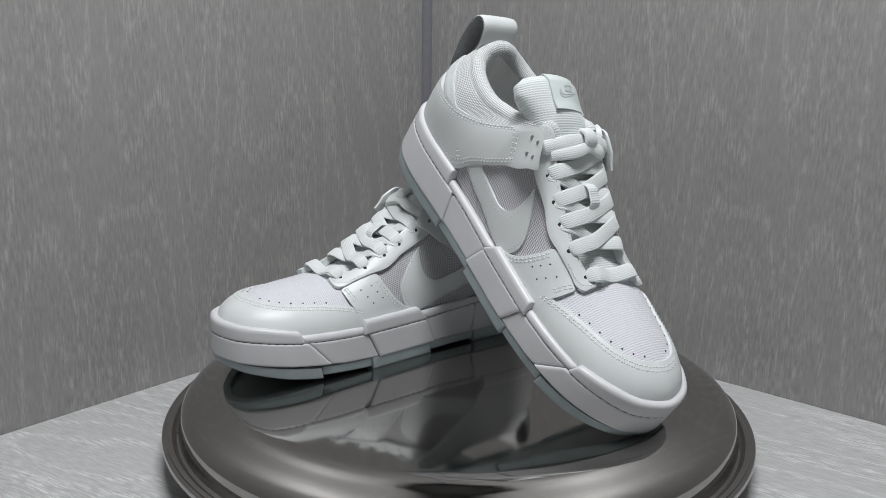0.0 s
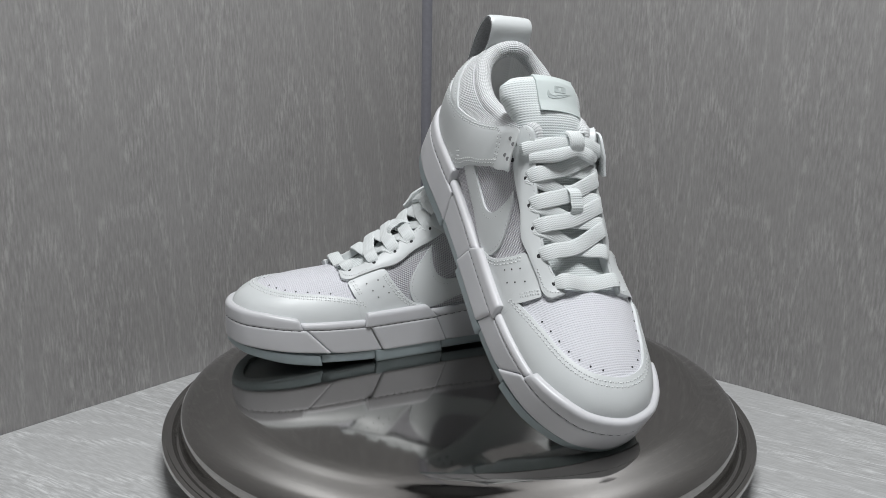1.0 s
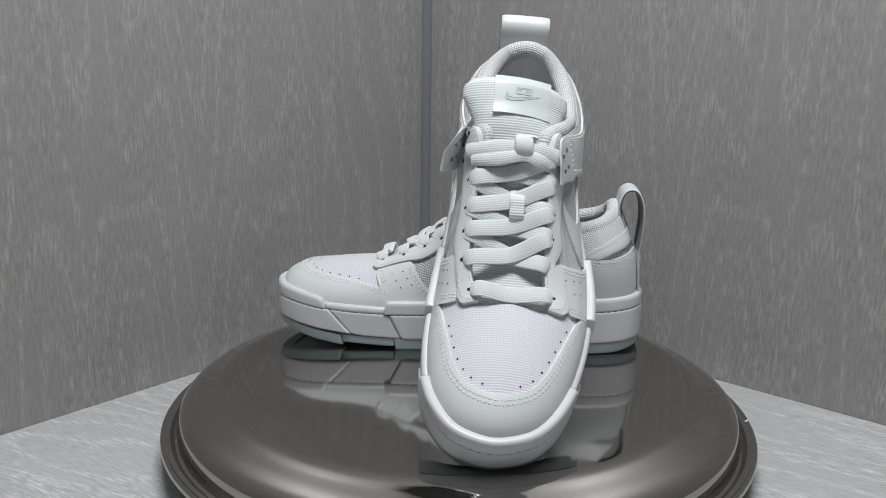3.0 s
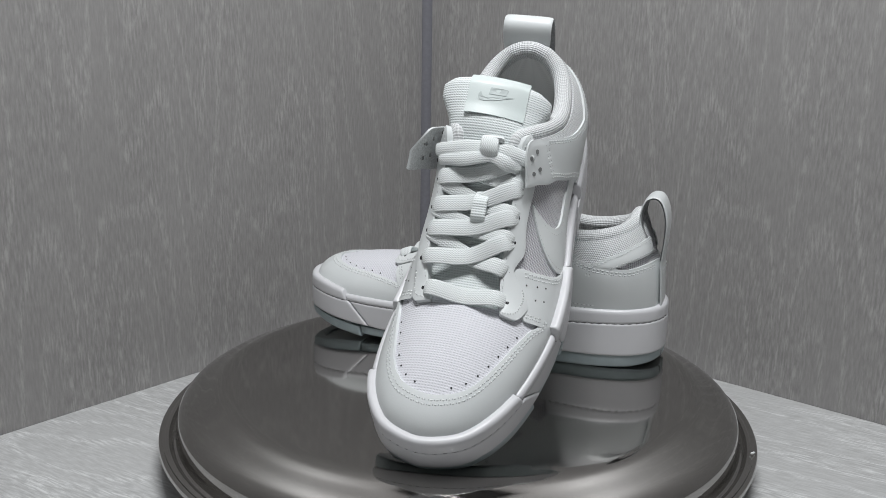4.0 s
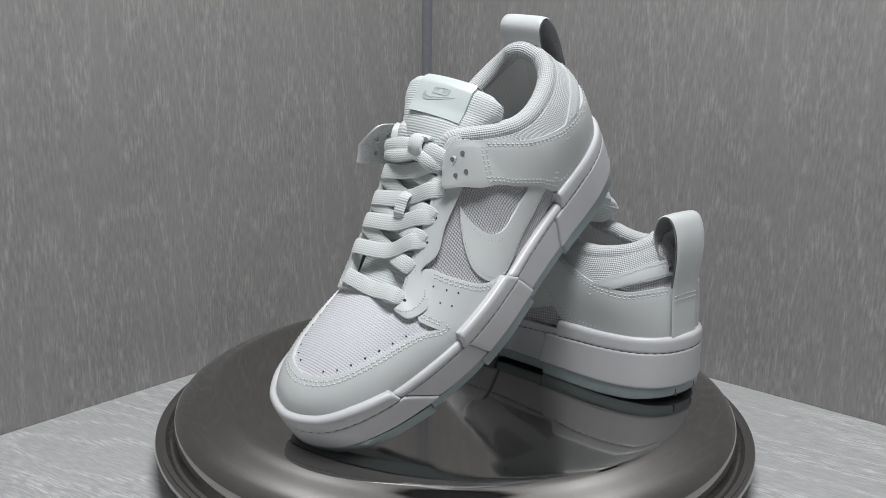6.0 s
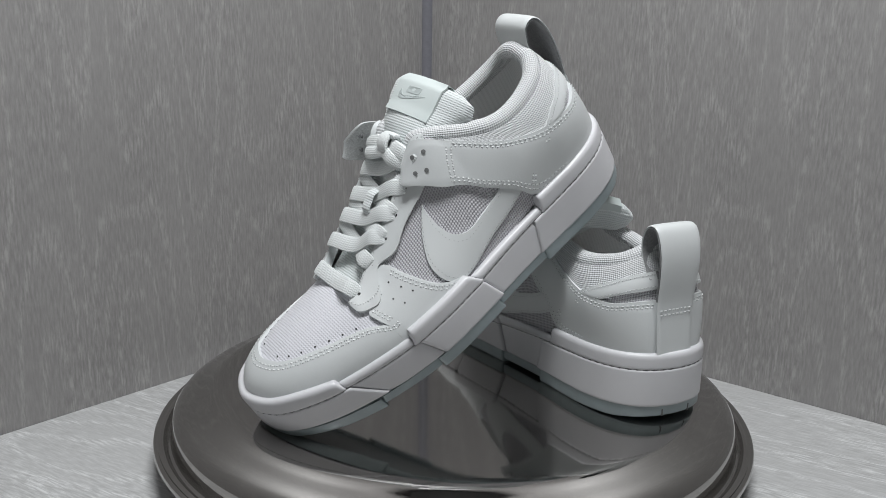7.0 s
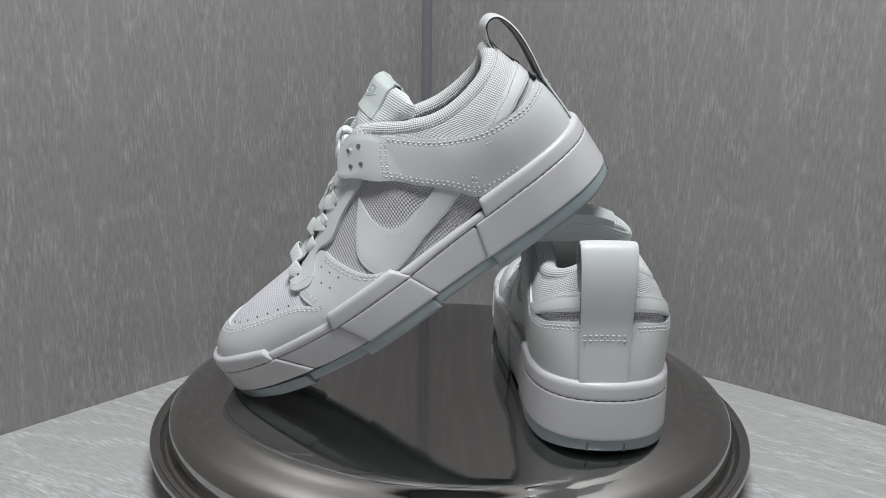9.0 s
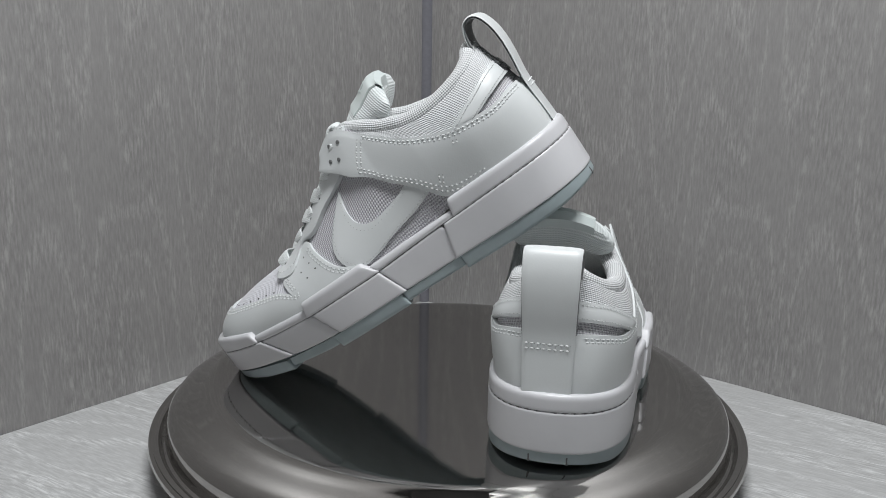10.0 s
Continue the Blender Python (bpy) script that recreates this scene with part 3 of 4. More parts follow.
def make_shoe(thing, flip):
    AWAY[1] = np.array([0.08, 0.80, 0.52]) if flip else np.array([0.30, 0.88, 0.36])
    AWAY[-1] = np.array([0.30, -0.88, 0.36]) if flip else np.array([0.12, -0.95, 0.26])
    # --- sole ---
    def lower(o, top=0.0):
        def rows(x):
            g, w = float(lerp(GROOVE_Z, x)), float(lerp(WHITE_Z, x))
            return [(-9, w), (o - 0.2, w), (o + 0.4, w + 0.5), (o + 0.6, w + 1.2), (o + 0.6, w + 2.0), (o + 0.6, g - 2.2), (o + 0.55, g - 1.3), (o + 0.35, g - 0.6), (o - 0.1, g - 0.2), (-9, g - 0.2)]
        return rows

    def fox(o, height):
        def rows(x):
            g, t = float(lerp(GROOVE_Z, x)), float(lerp(height, x))
            return [(-9, g + 0.2), (o - 0.05, g + 0.2), (o + 0.3, g + 0.7), (o + 0.45, g + 1.4), (o + 0.45, g + 2.2), (o + 0.4, t - 4.0), (o + 0.3, t - 3.0), (o + 0.05, t - 1.9), (o - 0.6, t - 0.8), (o - 1.6, t - 0.15), (o - 2.8, t), (o - 4.6, t - 0.5), (-9, t - 2.2)]
        return rows

    def sole(o):
        def rows(x):
            z, w = float(lerp(SOLE_Z, x)), float(lerp(WHITE_Z, x))
            return [(-9, z), (o - 1.2, z), (o - 0.3, z + 1.0), (o, z + 2.0), (o, w - 0.15), (-9, w - 0.1)]
        return rows

    def thin(o):
        def rows(x):
            z, w = float(lerp(SOLE_Z, x)), float(lerp(WHITE_Z, x))
            return [(-9, z + 2.4), (o - 0.8, z + 2.4), (o - 0.2, z + 3.2), (o, z + 4.0), (o, w - 0.15), (-9, w - 0.1)]
        return rows

    L, M = 1, -1
    # core that fills the sole
    ring = np.array([ring_at(s) + ring_normal(s) * 4.0 for s in np.linspace(0, PERIM, 120, endpoint=False)])
    core_v = [(p[0], p[1], float(lerp(SOLE_Z, p[0])) + 4.6) for p in ring] + [(p[0], p[1], float(lerp(GROOVE_Z, p[0])) + 1.5) for p in ring]
    core_f = [(i, (i + 1) % 120, 120 + (i + 1) % 120, 120 + i) for i in range(120)]
    half = 60
    for base, rev in ((0, True), (120, False)):
        for i in range(1, half):
            q = (base + i, base + (i + 1) % 120 if i + 1 <= half else base + half, base + 120 - i - 1 if i + 1 < half else base + half, base + 120 - i)
            q = tuple(dict.fromkeys(q))
            if len(q) > 2:
                core_f.append(tuple(reversed(q)) if rev else q)
        core_f.append((base, base + 1, base + 119))
    shoe_part("sole_core", core_v, core_f, RUBBER, thing, flip, None, True)

    CAP = [(250, 38.5), (258, 40.5), (275, 43.5), (302, 46)]
    MID = [(200, 33.5), (260, 36)]
    BLK = [(150, 40), (180, 39.5), (210, 39)]
    ARCH = [(85, 37), (120, 36), (160, 34.5)]
    HEEL = [(0, 46.5), (30, 45.5), (95, 44)]

    def span(a, sa, b, sb):
        s0, s1 = s_at(a, sa), s_at(b, sb)
        return s0, (s1 if s1 > s0 else s1 + PERIM)

    toe = span(252.5, L, 252.5, M)
    heel = span(88, M, 88, L)
    band("foxing", *toe, 0.42, -0.42, fox(1.5, CAP), MIDSOLE, thing, flip)
    band("foxing", *heel, 0.2, -0.2, fox(1.2, HEEL), MIDSOLE, thing, flip)
    band("sidewall", *span(250, L, 250, M), 0.95, -0.95, lower(1.4), MIDSOLE, thing, flip, 30)
    band("sidewall", *span(96, M, 96, L), 0.25, -0.25, lower(1.2), MIDSOLE, thing, flip, 30)
    for side in (L, M):
        for a, b, o, h, sl in ((206.0, 252.5, 0.3, MID, (-0.2, 0.42)), (147.2, 206, 1.7, BLK, (0.85, -0.2)), (88.0, 147.2, 0.2, ARCH, (-0.2, 0.85))):
            k = 1 if side > 0 else -1
            s0, s1 = s_at(a, side), s_at(b, side)
            band("foxing", s0, s1, sl[0] * k, sl[1] * k, fox(o, h), MIDSOLE, thing, flip)
        for a, b, o, sl in ((203, 249.7, 0.2, (0.5, 0.95)), (148, 202.7, 1.5, (0.42, 0.5)), (96.3, 147.7, -0.2, (0.25, 0.42))):
            k = 1 if side > 0 else -1
            band("sidewall", s_at(a, side), s_at(b, side), sl[0] * k, sl[1] * k, lower(o), MIDSOLE, thing, flip, 30)
        k = 1 if side > 0 else -1
        band("tread_lug", s_at(143, side), s_at(198, side), 0.2 * k, 0.2 * k, sole(1.0), RUBBER, thing, flip, 6)
        for a, b in ((98, 143), (198, 240)):
            band("outsole_edge", s_at(a, side), s_at(b, side), 0, 0, thin(-0.4), RUBBER, thing, flip, 6)
    band("tread_lug", *span(240, L, 240, M), 0.2, -0.2, sole(1.0), RUBBER, thing, flip, 6)
    band("tread_lug", *span(98, M, 98, L), 0, 0, sole(0.8), RUBBER, thing, flip, 6)
    # thread in the seam between the foxing and the side walls, dark to paint the groove's shade
    sp = np.linspace(0, PERIM, 500)
    proud = [(84, 1.5), (90, 0.3), (145, 0.3), (149, 1.9), (204, 1.9), (207, 0.3), (250, 0.4), (254, 1.8)]
    pts = np.array([(*(ring_at(s) - ring_normal(s) * (float(lerp(proud, ring_at(s)[0])) - 0.25)), float(lerp(GROOVE_Z, ring_at(s)[0]))) for s in sp])
    nn = np.array([(*-ring_normal(s), 0.0) for s in sp])
    v, f = sew(pts, nn, 5.2, 0.45, 0.95, 0.3)
    shoe_part("seam_thread", v, f, GROOVE, thing, flip, None, False)
    # two short slits in the back of the outsole: proud blocks coloured as the slits' shade
    slit_v, slit_f = [], []
    for yy in (-7.5, 7.5):
        for s in (s_at(6.0, 1) if yy > 0 else s_at(6.0, -1),):
            p, q = ring_at(s), ring_normal(s)
            d = np.array([-q[1], q[0]]) * 0.45
            o = p - q * 1.1
            b = len(slit_v)
            slit_v += [(o[0] - d[0], o[1] - d[1], 3.8), (o[0] + d[0], o[1] + d[1], 3.8), (o[0] + d[0], o[1] + d[1], 8.5), (o[0] - d[0], o[1] - d[1], 8.5)]
            slit_v += [(a + q[0] * 2, c + q[1] * 2, z) for a, c, z in slit_v[b:b + 4]]
            slit_f += [(b, b + 1, b + 2, b + 3), (b, b + 4, b + 5, b + 1), (b + 3, b + 2, b + 6, b + 7), (b, b + 3, b + 7, b + 4), (b + 1, b + 5, b + 6, b + 2)]
    shoe_part("tread_slit_shade", slit_v, slit_f, GROOVE, thing, flip, None, False)

    # --- base of the upper, in mesh fabric ---
    for side in (L, M):
        P = SURF[side]
        arc_u = np.concatenate([[0], np.cumsum(np.linalg.norm(np.diff(P[:, N_V // 3], axis=0), axis=1))])
        arc_v = np.concatenate([[0], np.cumsum(np.linalg.norm(np.diff(P[60], axis=0), axis=1))])
        uv = np.stack(np.meshgrid(arc_u, arc_v, indexing="ij"), -1).reshape(-1, 2)
        split = 83
        for nm, i0, i1, mat in (("quarter_mesh", 0, split, MESH), ("vamp", split, N_U - 1, VAMP)):
            if nm == "vamp":
                uv2 = P[i0:i1 + 1, :, :2].reshape(-1, 2)
            else:
                uv2 = uv.reshape(N_U, N_V, 2)[i0:i1 + 1].reshape(-1, 2)
            n = i1 - i0 + 1
            faces = [(i * N_V + j, (i + 1) * N_V + j, (i + 1) * N_V + j + 1, i * N_V + j + 1) for i in range(n - 1) for j in range(N_V - 1)]
            shoe_part(nm, P[i0:i1 + 1].reshape(-1, 3), faces, mat, thing, flip, uv2)

    # --- lining, insole ---
    for side in (L, M):
        inner = SURF[side][:68, 2:] - NORM[side][:68, 2:] * 5.5
        inner[:, -3:, 2] -= 1.0
        n, k = inner.shape[:2]
        faces = [(i * k + j, i * k + j + 1, (i + 1) * k + j + 1, (i + 1) * k + j) for i in range(n - 1) for j in range(k - 1)]
        g = np.stack(np.meshgrid(np.arange(n) * 2.0, np.arange(k) * 2.2, indexing="ij"), -1).reshape(-1, 2)
        shoe_part("lining", inner.reshape(-1, 3), faces, LINING, thing, flip, g)
    ins = [(p[0] + q[0] * 15, p[1] + q[1] * 15, 46) for s in np.linspace(0, PERIM, 80, endpoint=False) for p, q in ((ring_at(s), ring_normal(s)),)]
    fan = [(i, (i + 1) % 80, 80) for i in range(80)]
    shoe_part("insole", [(min(x, 185), y, z) for x, y, z in ins] + [(110, 0, 46)], fan, SOCK, thing, flip, None, False)
    # brown insole front; the shade deep in the shoe is put into its colour
    shoe_part("footbed_front", [(min(max(x, 112), 185), y * 0.8, z + 0.5) for x, y, z in ins] + [(150, 0, 46.5)], fan, INSOLE, thing, flip, None, False, "brown front of the insole, darkened by painted shade")

    # --- padded collar: two rolls round the opening ---
    def roll(off_v, radius, i1, inset, name):
        ids = list(range(i1, -1, -1))
        path = [SURF[M][i, N_V - 1 - off_v] + NORM[M][i, N_V - 1 - off_v] * inset for i in ids] + [SURF[L][i, N_V - 1 - off_v] + NORM[L][i, N_V - 1 - off_v] * inset for i in range(1, i1 + 1)]
        path = np.array(path)
        path[:, 2] -= 3.6 * np.clip(1 - path[:, 0] / 50, 0, 1)
        D = np.gradient(path, axis=0)
        D /= np.linalg.norm(D, axis=1, keepdims=True)
        verts, uvs, faces = [], [], []
        arc = np.concatenate([[0], np.cumsum(np.linalg.norm(np.diff(path, axis=0), axis=1))])
        c = 14
        for i, p in enumerate(path):
            t = min(i, len(path) - 1 - i) / 14
            r = radius * (0.45 + 0.55 * min(1, t))
            a = np.cross(D[i], [0, 0, 1.0])
            a /= np.linalg.norm(a)
            b = np.cross(a, D[i])
            for k in range(c):
                w = 2 * math.pi * k / c
                verts.append(p + (a * math.cos(w) + b * math.sin(w)) * r)
                uvs.append((arc[i], k * 2 * math.pi * radius / c))
        for i in range(len(path) - 1):
            for k in range(c):
                a, b = i * c + k, i * c + (k + 1) % c
                faces.append((a, b, b + c, a + c))
        faces += [tuple(range(c)), tuple(range(len(path) * c - 1, (len(path) - 1) * c - 1, -1))]
        shoe_part(name, verts, faces, COLLAR, thing, flip, uvs)

    roll(0, 5.9, 56, -4.3, "collar_padding")
    for side in (L, M):
        sheet("collar_panel", find_uv(side, [(13, 93), (24, 89), (38, 81), (58, 75), (80, 81), (98, 91), (118, 105)]), [(i, N_V - 3.0) for i in np.linspace(1, 54, 12)],
              1.3, COLLAR, thing, flip, 40, 7, side)

    # --- leather panels ---
    # toe cap: one piece round the toe, below the opening of the vamp
    lat = np.concatenate([find_uv(L, [(203, 46)]), find_uv(L, [(208.5, 42.3), (222, 36.5), (240, 29), (256, 22), (266.5, 15.5), (273.2, 7)], (0, 1))])
    med = np.concatenate([find_uv(M, [(203, 46)]), find_uv(M, [(208.5, 43), (224, 39.8), (241, 36), (256, 32), (266.5, 26), (273.2, 17.5)], (0, 1))])
    mid_v = float(np.interp(-276.5, -SURF[M][-1, :, 0], np.arange(N_V)))
    lat = catmull(np.vstack([lat, [[N_U - 1.01, mid_v]]]), 8)
    med = catmull(np.vstack([med, [[N_U - 1.01, mid_v]]]), 8)
    nh, nw = 46, 11
    rows_l, rows_m = resample(lat, nh), resample(med, nh)
    outer, inner, mids = np.zeros((2 * nh - 1, nw, 3)), np.zeros((2 * nh - 1, nw, 3)), []
    for k in range(2 * nh - 1):
        sd, r = (L, rows_l[k]) if k < nh else (M, rows_m[2 * nh - 2 - k])
        tv = np.linspace(0, 1, nw)
        g = np.stack([np.full(nw, r[0]), r[1] * tv], 1)
        d = np.where(tv > 0.98, 1.75, 2.15)
        outer[k], inner[k] = on_surface(sd, g, d), on_surface(sd, g, -1.5)
    nt = (2 * nh - 1) * nw
    tf = []
    for k in range(2 * nh - 2):
        for q in range(nw - 1):
            a = k * nw + q
            tf += [(a, a + nw, a + nw + 1, a + 1)]
        a = k * nw + nw - 1
        tf.append((a, a + nw, nt + a + nw, nt + a))
    for a0 in (0, (2 * nh - 2) * nw):
        tf += [(a0 + q, a0 + q + 1, nt + a0 + q + 1, nt + a0 + q) for q in range(nw - 1)]
    shoe_part("toe_cap", np.concatenate([outer.reshape(-1, 3), inner.reshape(-1, 3)]), tf, LEATHER, thing, flip)
    for side, edge in ((L, lat), (M, med)):
        e = resample(edge, 80)
        for d in (1.3, 2.4):
            seam("stitching", [(side, e - np.array([0, d]), 2.2)], THREAD, thing, flip)
        kk = resample(e, 11)[3:-1] + np.array([0, 1.5])
        discs("perforation", list(zip(on_surface(side, kk, 0.1), bil(NORM[side], kk[:, 0], kk[:, 1]))), 0.58, HOLE_SHADE, thing, flip)
    for side in (L, M):
        # forefoot panel
        upf = catmull(np.vstack([find_uv(side, [(208.5, 42.3), (211.5, 37.5), (213.5, 33)], (0, 1)), find_uv(side, [(194, 66.5), (186, 67), (182, 60), (174, 49), (166, 42.5), (157, 39)])]), 6)
        lof = np.stack([np.linspace(find_uv(side, [(209.5, 34)])[0, 0], find_uv(side, [(157, 33)])[0, 0], 20), np.zeros(20)], 1)
        sheet("forefoot_panel", lof, upf, 2.2, LEATHER, thing, flip, 44, 10, side)
        edge = catmull(find_uv(side, [(185, 66), (182, 60), (174, 49), (166, 42.5), (157, 39)]), 8)
        for d in (0.9, 1.8):
            seam("stitching", [(side, edge + np.array([0.7 * d, -0.5 * d]), 2.25)], THREAD, thing, flip)
        for d in (1.6, 3.6):
            seam("stitching", [(side, find_uv(side, [(213.8 - d, 33), (212 - d, 37.3), (209.4 - d, 41.5)], (0, 1)), 2.2)], THREAD, thing, flip)
        spots = find_uv(side, [(201, 57.5), (197.5, 53), (194, 48.5), (192.5, 60), (189, 55.5), (185.5, 51)])
        discs("perforation", list(zip(on_surface(side, spots, 2.1), bil(NORM[side], spots[:, 0], spots[:, 1]))), 0.55, HOLE_SHADE, thing, flip)
        # curved side stripe
        upper = catmull(find_uv(side, [(147, 83.5), (148.3, 76), (147.5, 68), (144.5, 61.5), (138, 57.5), (129, 57.5), (118, 60), (107, 63.5), (97, 69)]), 6)
        lowr = catmull(find_uv(side, [(147.3, 83.5), (153.5, 77), (162, 66.5), (168, 55), (166, 44), (158, 37), (143, 38), (127, 43), (107, 48), (88, 55)]), 6)
        sheet("side_stripe", lowr, upper, 1.7, LEATHER, thing, flip, 60, 8, side)
        mid = 0.86
        seam("stitching", [(side, resample(upper, 60) * mid + resample(lowr, 60) * (1 - mid), 1.6)], THREAD, thing, flip, 1.7, 1.1, 0.6, 0.45)
        seam("stitching", [(side, resample(upper, 60) * 0.1 + resample(lowr, 60) * 0.9, 1.6)], THREAD, thing, flip, 1.7, 1.1, 0.6, 0.45)
        # eyestay with lace holes
        outer = catmull(np.vstack([find_uv(side, [(217.6, 20.5), (218, 25), (217.4, 29.5), (212, 32.3), (203, 33)], (0, 1)), find_uv(side, [(191, 67), (177, 70.5), (163, 79), (151, 85), (143, 89), (134, 95.5), (125, 103)])]), 6)
        a, b = at_top(212, side)[0, 0] + 0.5, at_top(122, side)[0, 0]
        inn = np.stack([np.linspace(a, b, 30), np.full(30, N_V - 1.01)], 1)
        sheet("eyestay", outer, inn, 3.7, LEATHER, thing, flip, 60, 8, side)
        seam("stitching", [(side, resample(outer, 60)[:22] * 0.8 + resample(inn, 60)[:22] * 0.2, 3.75)], THREAD, thing, flip)
        seam("stitching", [(side, resample(outer, 60) * 0.12 + resample(inn, 60) * 0.88, 3.75)], THREAD, thing, flip, 2.0, 2.4, 0.6, 0.45)
        # strap that runs from the heel to a loose, punched tip
        ups = catmull(find_uv(side, [(12, 79), (28, 76.5), (43, 76.5), (59, 78.5), (80, 85.5), (98, 96), (112, 106), (122, 113.5)]), 6)
        ups = np.vstack([ups, find_uv(side, [(129, 116), (139.5, 107.5)])])
        los = catmull(find_uv(side, [(11, 44), (31, 43), (60, 42), (83, 44.5), (97.5, 61), (114, 74.5), (129, 85), (139, 92.5), (149.5, 97.5)]), 6)
        tip = lambda f, t: 0.0 if f < 0.74 else ((9.0 if flip else 7.5) if side > 0 else (11.0 if flip else 23.0)) * ((f - 0.74) / 0.26) ** 1.6
        sheet("strap", los, ups, 3.0, LEATHER, thing, flip, 140, 14, side, tip)
        base_l, base_u = resample(los, 90), resample(ups, 90)

        def on_strap(f, t, off):
            i = f * 89
            k0 = int(min(i, 88))
            uv = (base_l[k0] * (1 - i + k0) + base_l[k0 + 1] * (i - k0)) * (1 - t) + (base_u[k0] * (1 - i + k0) + base_u[k0 + 1] * (i - k0)) * t
            uv = uv[None]
            n = bil(NORM[side], uv[:, 0], uv[:, 1])[0]
            return on_surface(side, uv, np.array([off]))[0] + AWAY[side] * tip(f, t) + tip_rise(f, t), n

        discs("punched_hole", [on_strap(f, t, 3.0) for f, t in ((0.868, 0.66), (0.92, 0.66), (0.872, 0.30), (0.925, 0.30))], 1.4, PUNCH_SHADE, thing, flip, 0.5)
        discs("punched_hole", [(p, -n) for p, n in (on_strap(f, t, 1.15) for f, t in ((0.868, 0.66), (0.92, 0.66), (0.872, 0.30), (0.925, 0.30)))], 1.4, PUNCH_SHADE, thing, flip, 0.5)
        rows = [[on_strap(f, 0.93, 3.0) for f in np.linspace(0.02, 0.78, 70)], [on_strap(f, 0.87, 3.0) for f in np.linspace(0.02, 0.78, 70)],
                [on_strap(f, 0.07, 3.0) for f in np.linspace(0.36, 0.80, 50)], [on_strap(f, 0.13, 3.0) for f in np.linspace(0.36, 0.80, 50)],
                [on_strap(0.79, t, 3.0) for t in np.linspace(0.1, 0.93, 30)], [on_strap(0.775, t, 3.0) for t in np.linspace(0.1, 0.93, 30)],
                [on_strap(0.475 - 0.03 * (0.9 - t), t, 3.0) for t in np.linspace(0.70, 0.86, 12)], [on_strap(0.462 - 0.03 * (0.9 - t), t, 3.0) for t in np.linspace(0.70, 0.86, 12)],
                [on_strap(0.505 + 0.03 * t, t, 3.0) for t in np.linspace(0.15, 0.30, 12)], [on_strap(0.492 + 0.03 * t, t, 3.0) for t in np.linspace(0.15, 0.30, 12)]]
        V, F = [], []
        for r in rows:
            v, f = sew(np.array([q[0] for q in r]), np.array([q[1] for q in r]))
            F += [tuple(i + len(V) for i in q) for q in f]
            V += v
        shoe_part("stitching", V, F, THREAD, thing, flip, None, False)
        # narrow ankle stripe
        sheet("ankle_stripe", find_uv(side, [(42, 76), (32, 80.5), (23, 84), (17, 86)]), find_uv(side, [(60, 77), (47, 83.5), (33, 90.5), (21.5, 97)]), 3.0, LEATHER, thing, flip, 26, 6, side)
        for t in (0.16, 0.84):
            a1, b1 = resample(find_uv(side, [(42, 76), (32, 80.5), (23, 84), (17, 86)]), 40), resample(find_uv(side, [(60, 77), (47, 83.5), (33, 90.5), (21.5, 97)]), 40)
            seam("stitching", [(side, a1 * (1 - t) + b1 * t, 3.0)], THREAD, thing, flip, 1.6, 1.0, 0.6, 0.45)

    # --- heel tab with its loop ---
    tab = [(7.6, 44), (8.2, 56), (9.0, 68), (9.2, 80), (7.8, 94), (7.4, 106), (8.8, 116.6), (12.4, 125), (17.5, 127.6), (23, 125.2), (26, 118), (26.5, 110), (24, 101), (19, 92)]
    nrm, TAB_Y = [], -3.0        # the tab is sewn on a little towards the inner side
    for i in range(len(tab)):
        a, b = tab[max(i - 1, 0)], tab[min(i + 1, len(tab) - 1)]
        d = np.array([b[0] - a[0], 0, b[1] - a[1]])
        n = np.cross([0, 1, 0], d)
        nrm.append(-n / np.linalg.norm(n))
    ribbon("heel_tab", [(x, TAB_Y, z) for x, z in tab], nrm, [28, 29, 29.5, 30, 31, 32, 32.5, 33, 33, 33, 33, 32, 31, 30], 2.3, LEATHER, thing, flip, 8, 14, 1.0, "smooth leather pull loop")
    inside = [np.array([x, TAB_Y, z]) - n * 1.25 for (x, z), n in zip(tab, nrm)][3:]
    ribbon("tab_lining", inside, nrm[3:], [31, 32, 32.5, 33, 33, 33, 33, 33, 32, 31, 30], 0.8, TAB_BACK, thing, flip, 8, 10, 1.0, "dark grey lining of the pull loop")
    V, F = [], []
    for z, x in ((71.5, 7.9), (74.5, 8.0)):
        v, f = sew(np.array([(x, y + TAB_Y, z) for y in np.linspace(-14, 14, 30)]), np.array([(-1.0, 0, 0)] * 30))
        F += [tuple(i + len(V) for i in q) for q in f]
        V += v
    shoe_part("stitching", V, F, THREAD, thing, flip, None, False)

    # --- tongue ---
    tp = [(214, 58), (198, 63), (182, 71), (164, 82), (146, 94.5), (131, 106), (120, 114), (109, 121), (99, 127), (92, 130.5)]
    tn = []
    for i in range(len(tp)):
        a, b = tp[max(i - 1, 0)], tp[min(i + 1, len(tp) - 1)]
        d = np.array([b[0] - a[0], 0, b[1] - a[1]])
        n = np.cross([0, 1, 0], d)
        tn.append(n / np.linalg.norm(n))
    P, Q = catmull([(x, 0, z) for x, z in tp], 6), catmull(tn, 6)
    twist = 0.06 if flip else 0.20      # the tongue leans over to the outer side
    V, UV, F = [], [], []
    arc = np.concatenate([[0], np.cumsum(np.linalg.norm(np.diff(P, axis=0), axis=1))])
    c = 28
    hw = np.interp(np.linspace(0, 1, len(P)), [0, 0.3, 0.6, 0.72, 0.85, 0.94, 1], [24, 24.5, 24.5, 27, 34, 34, 28])
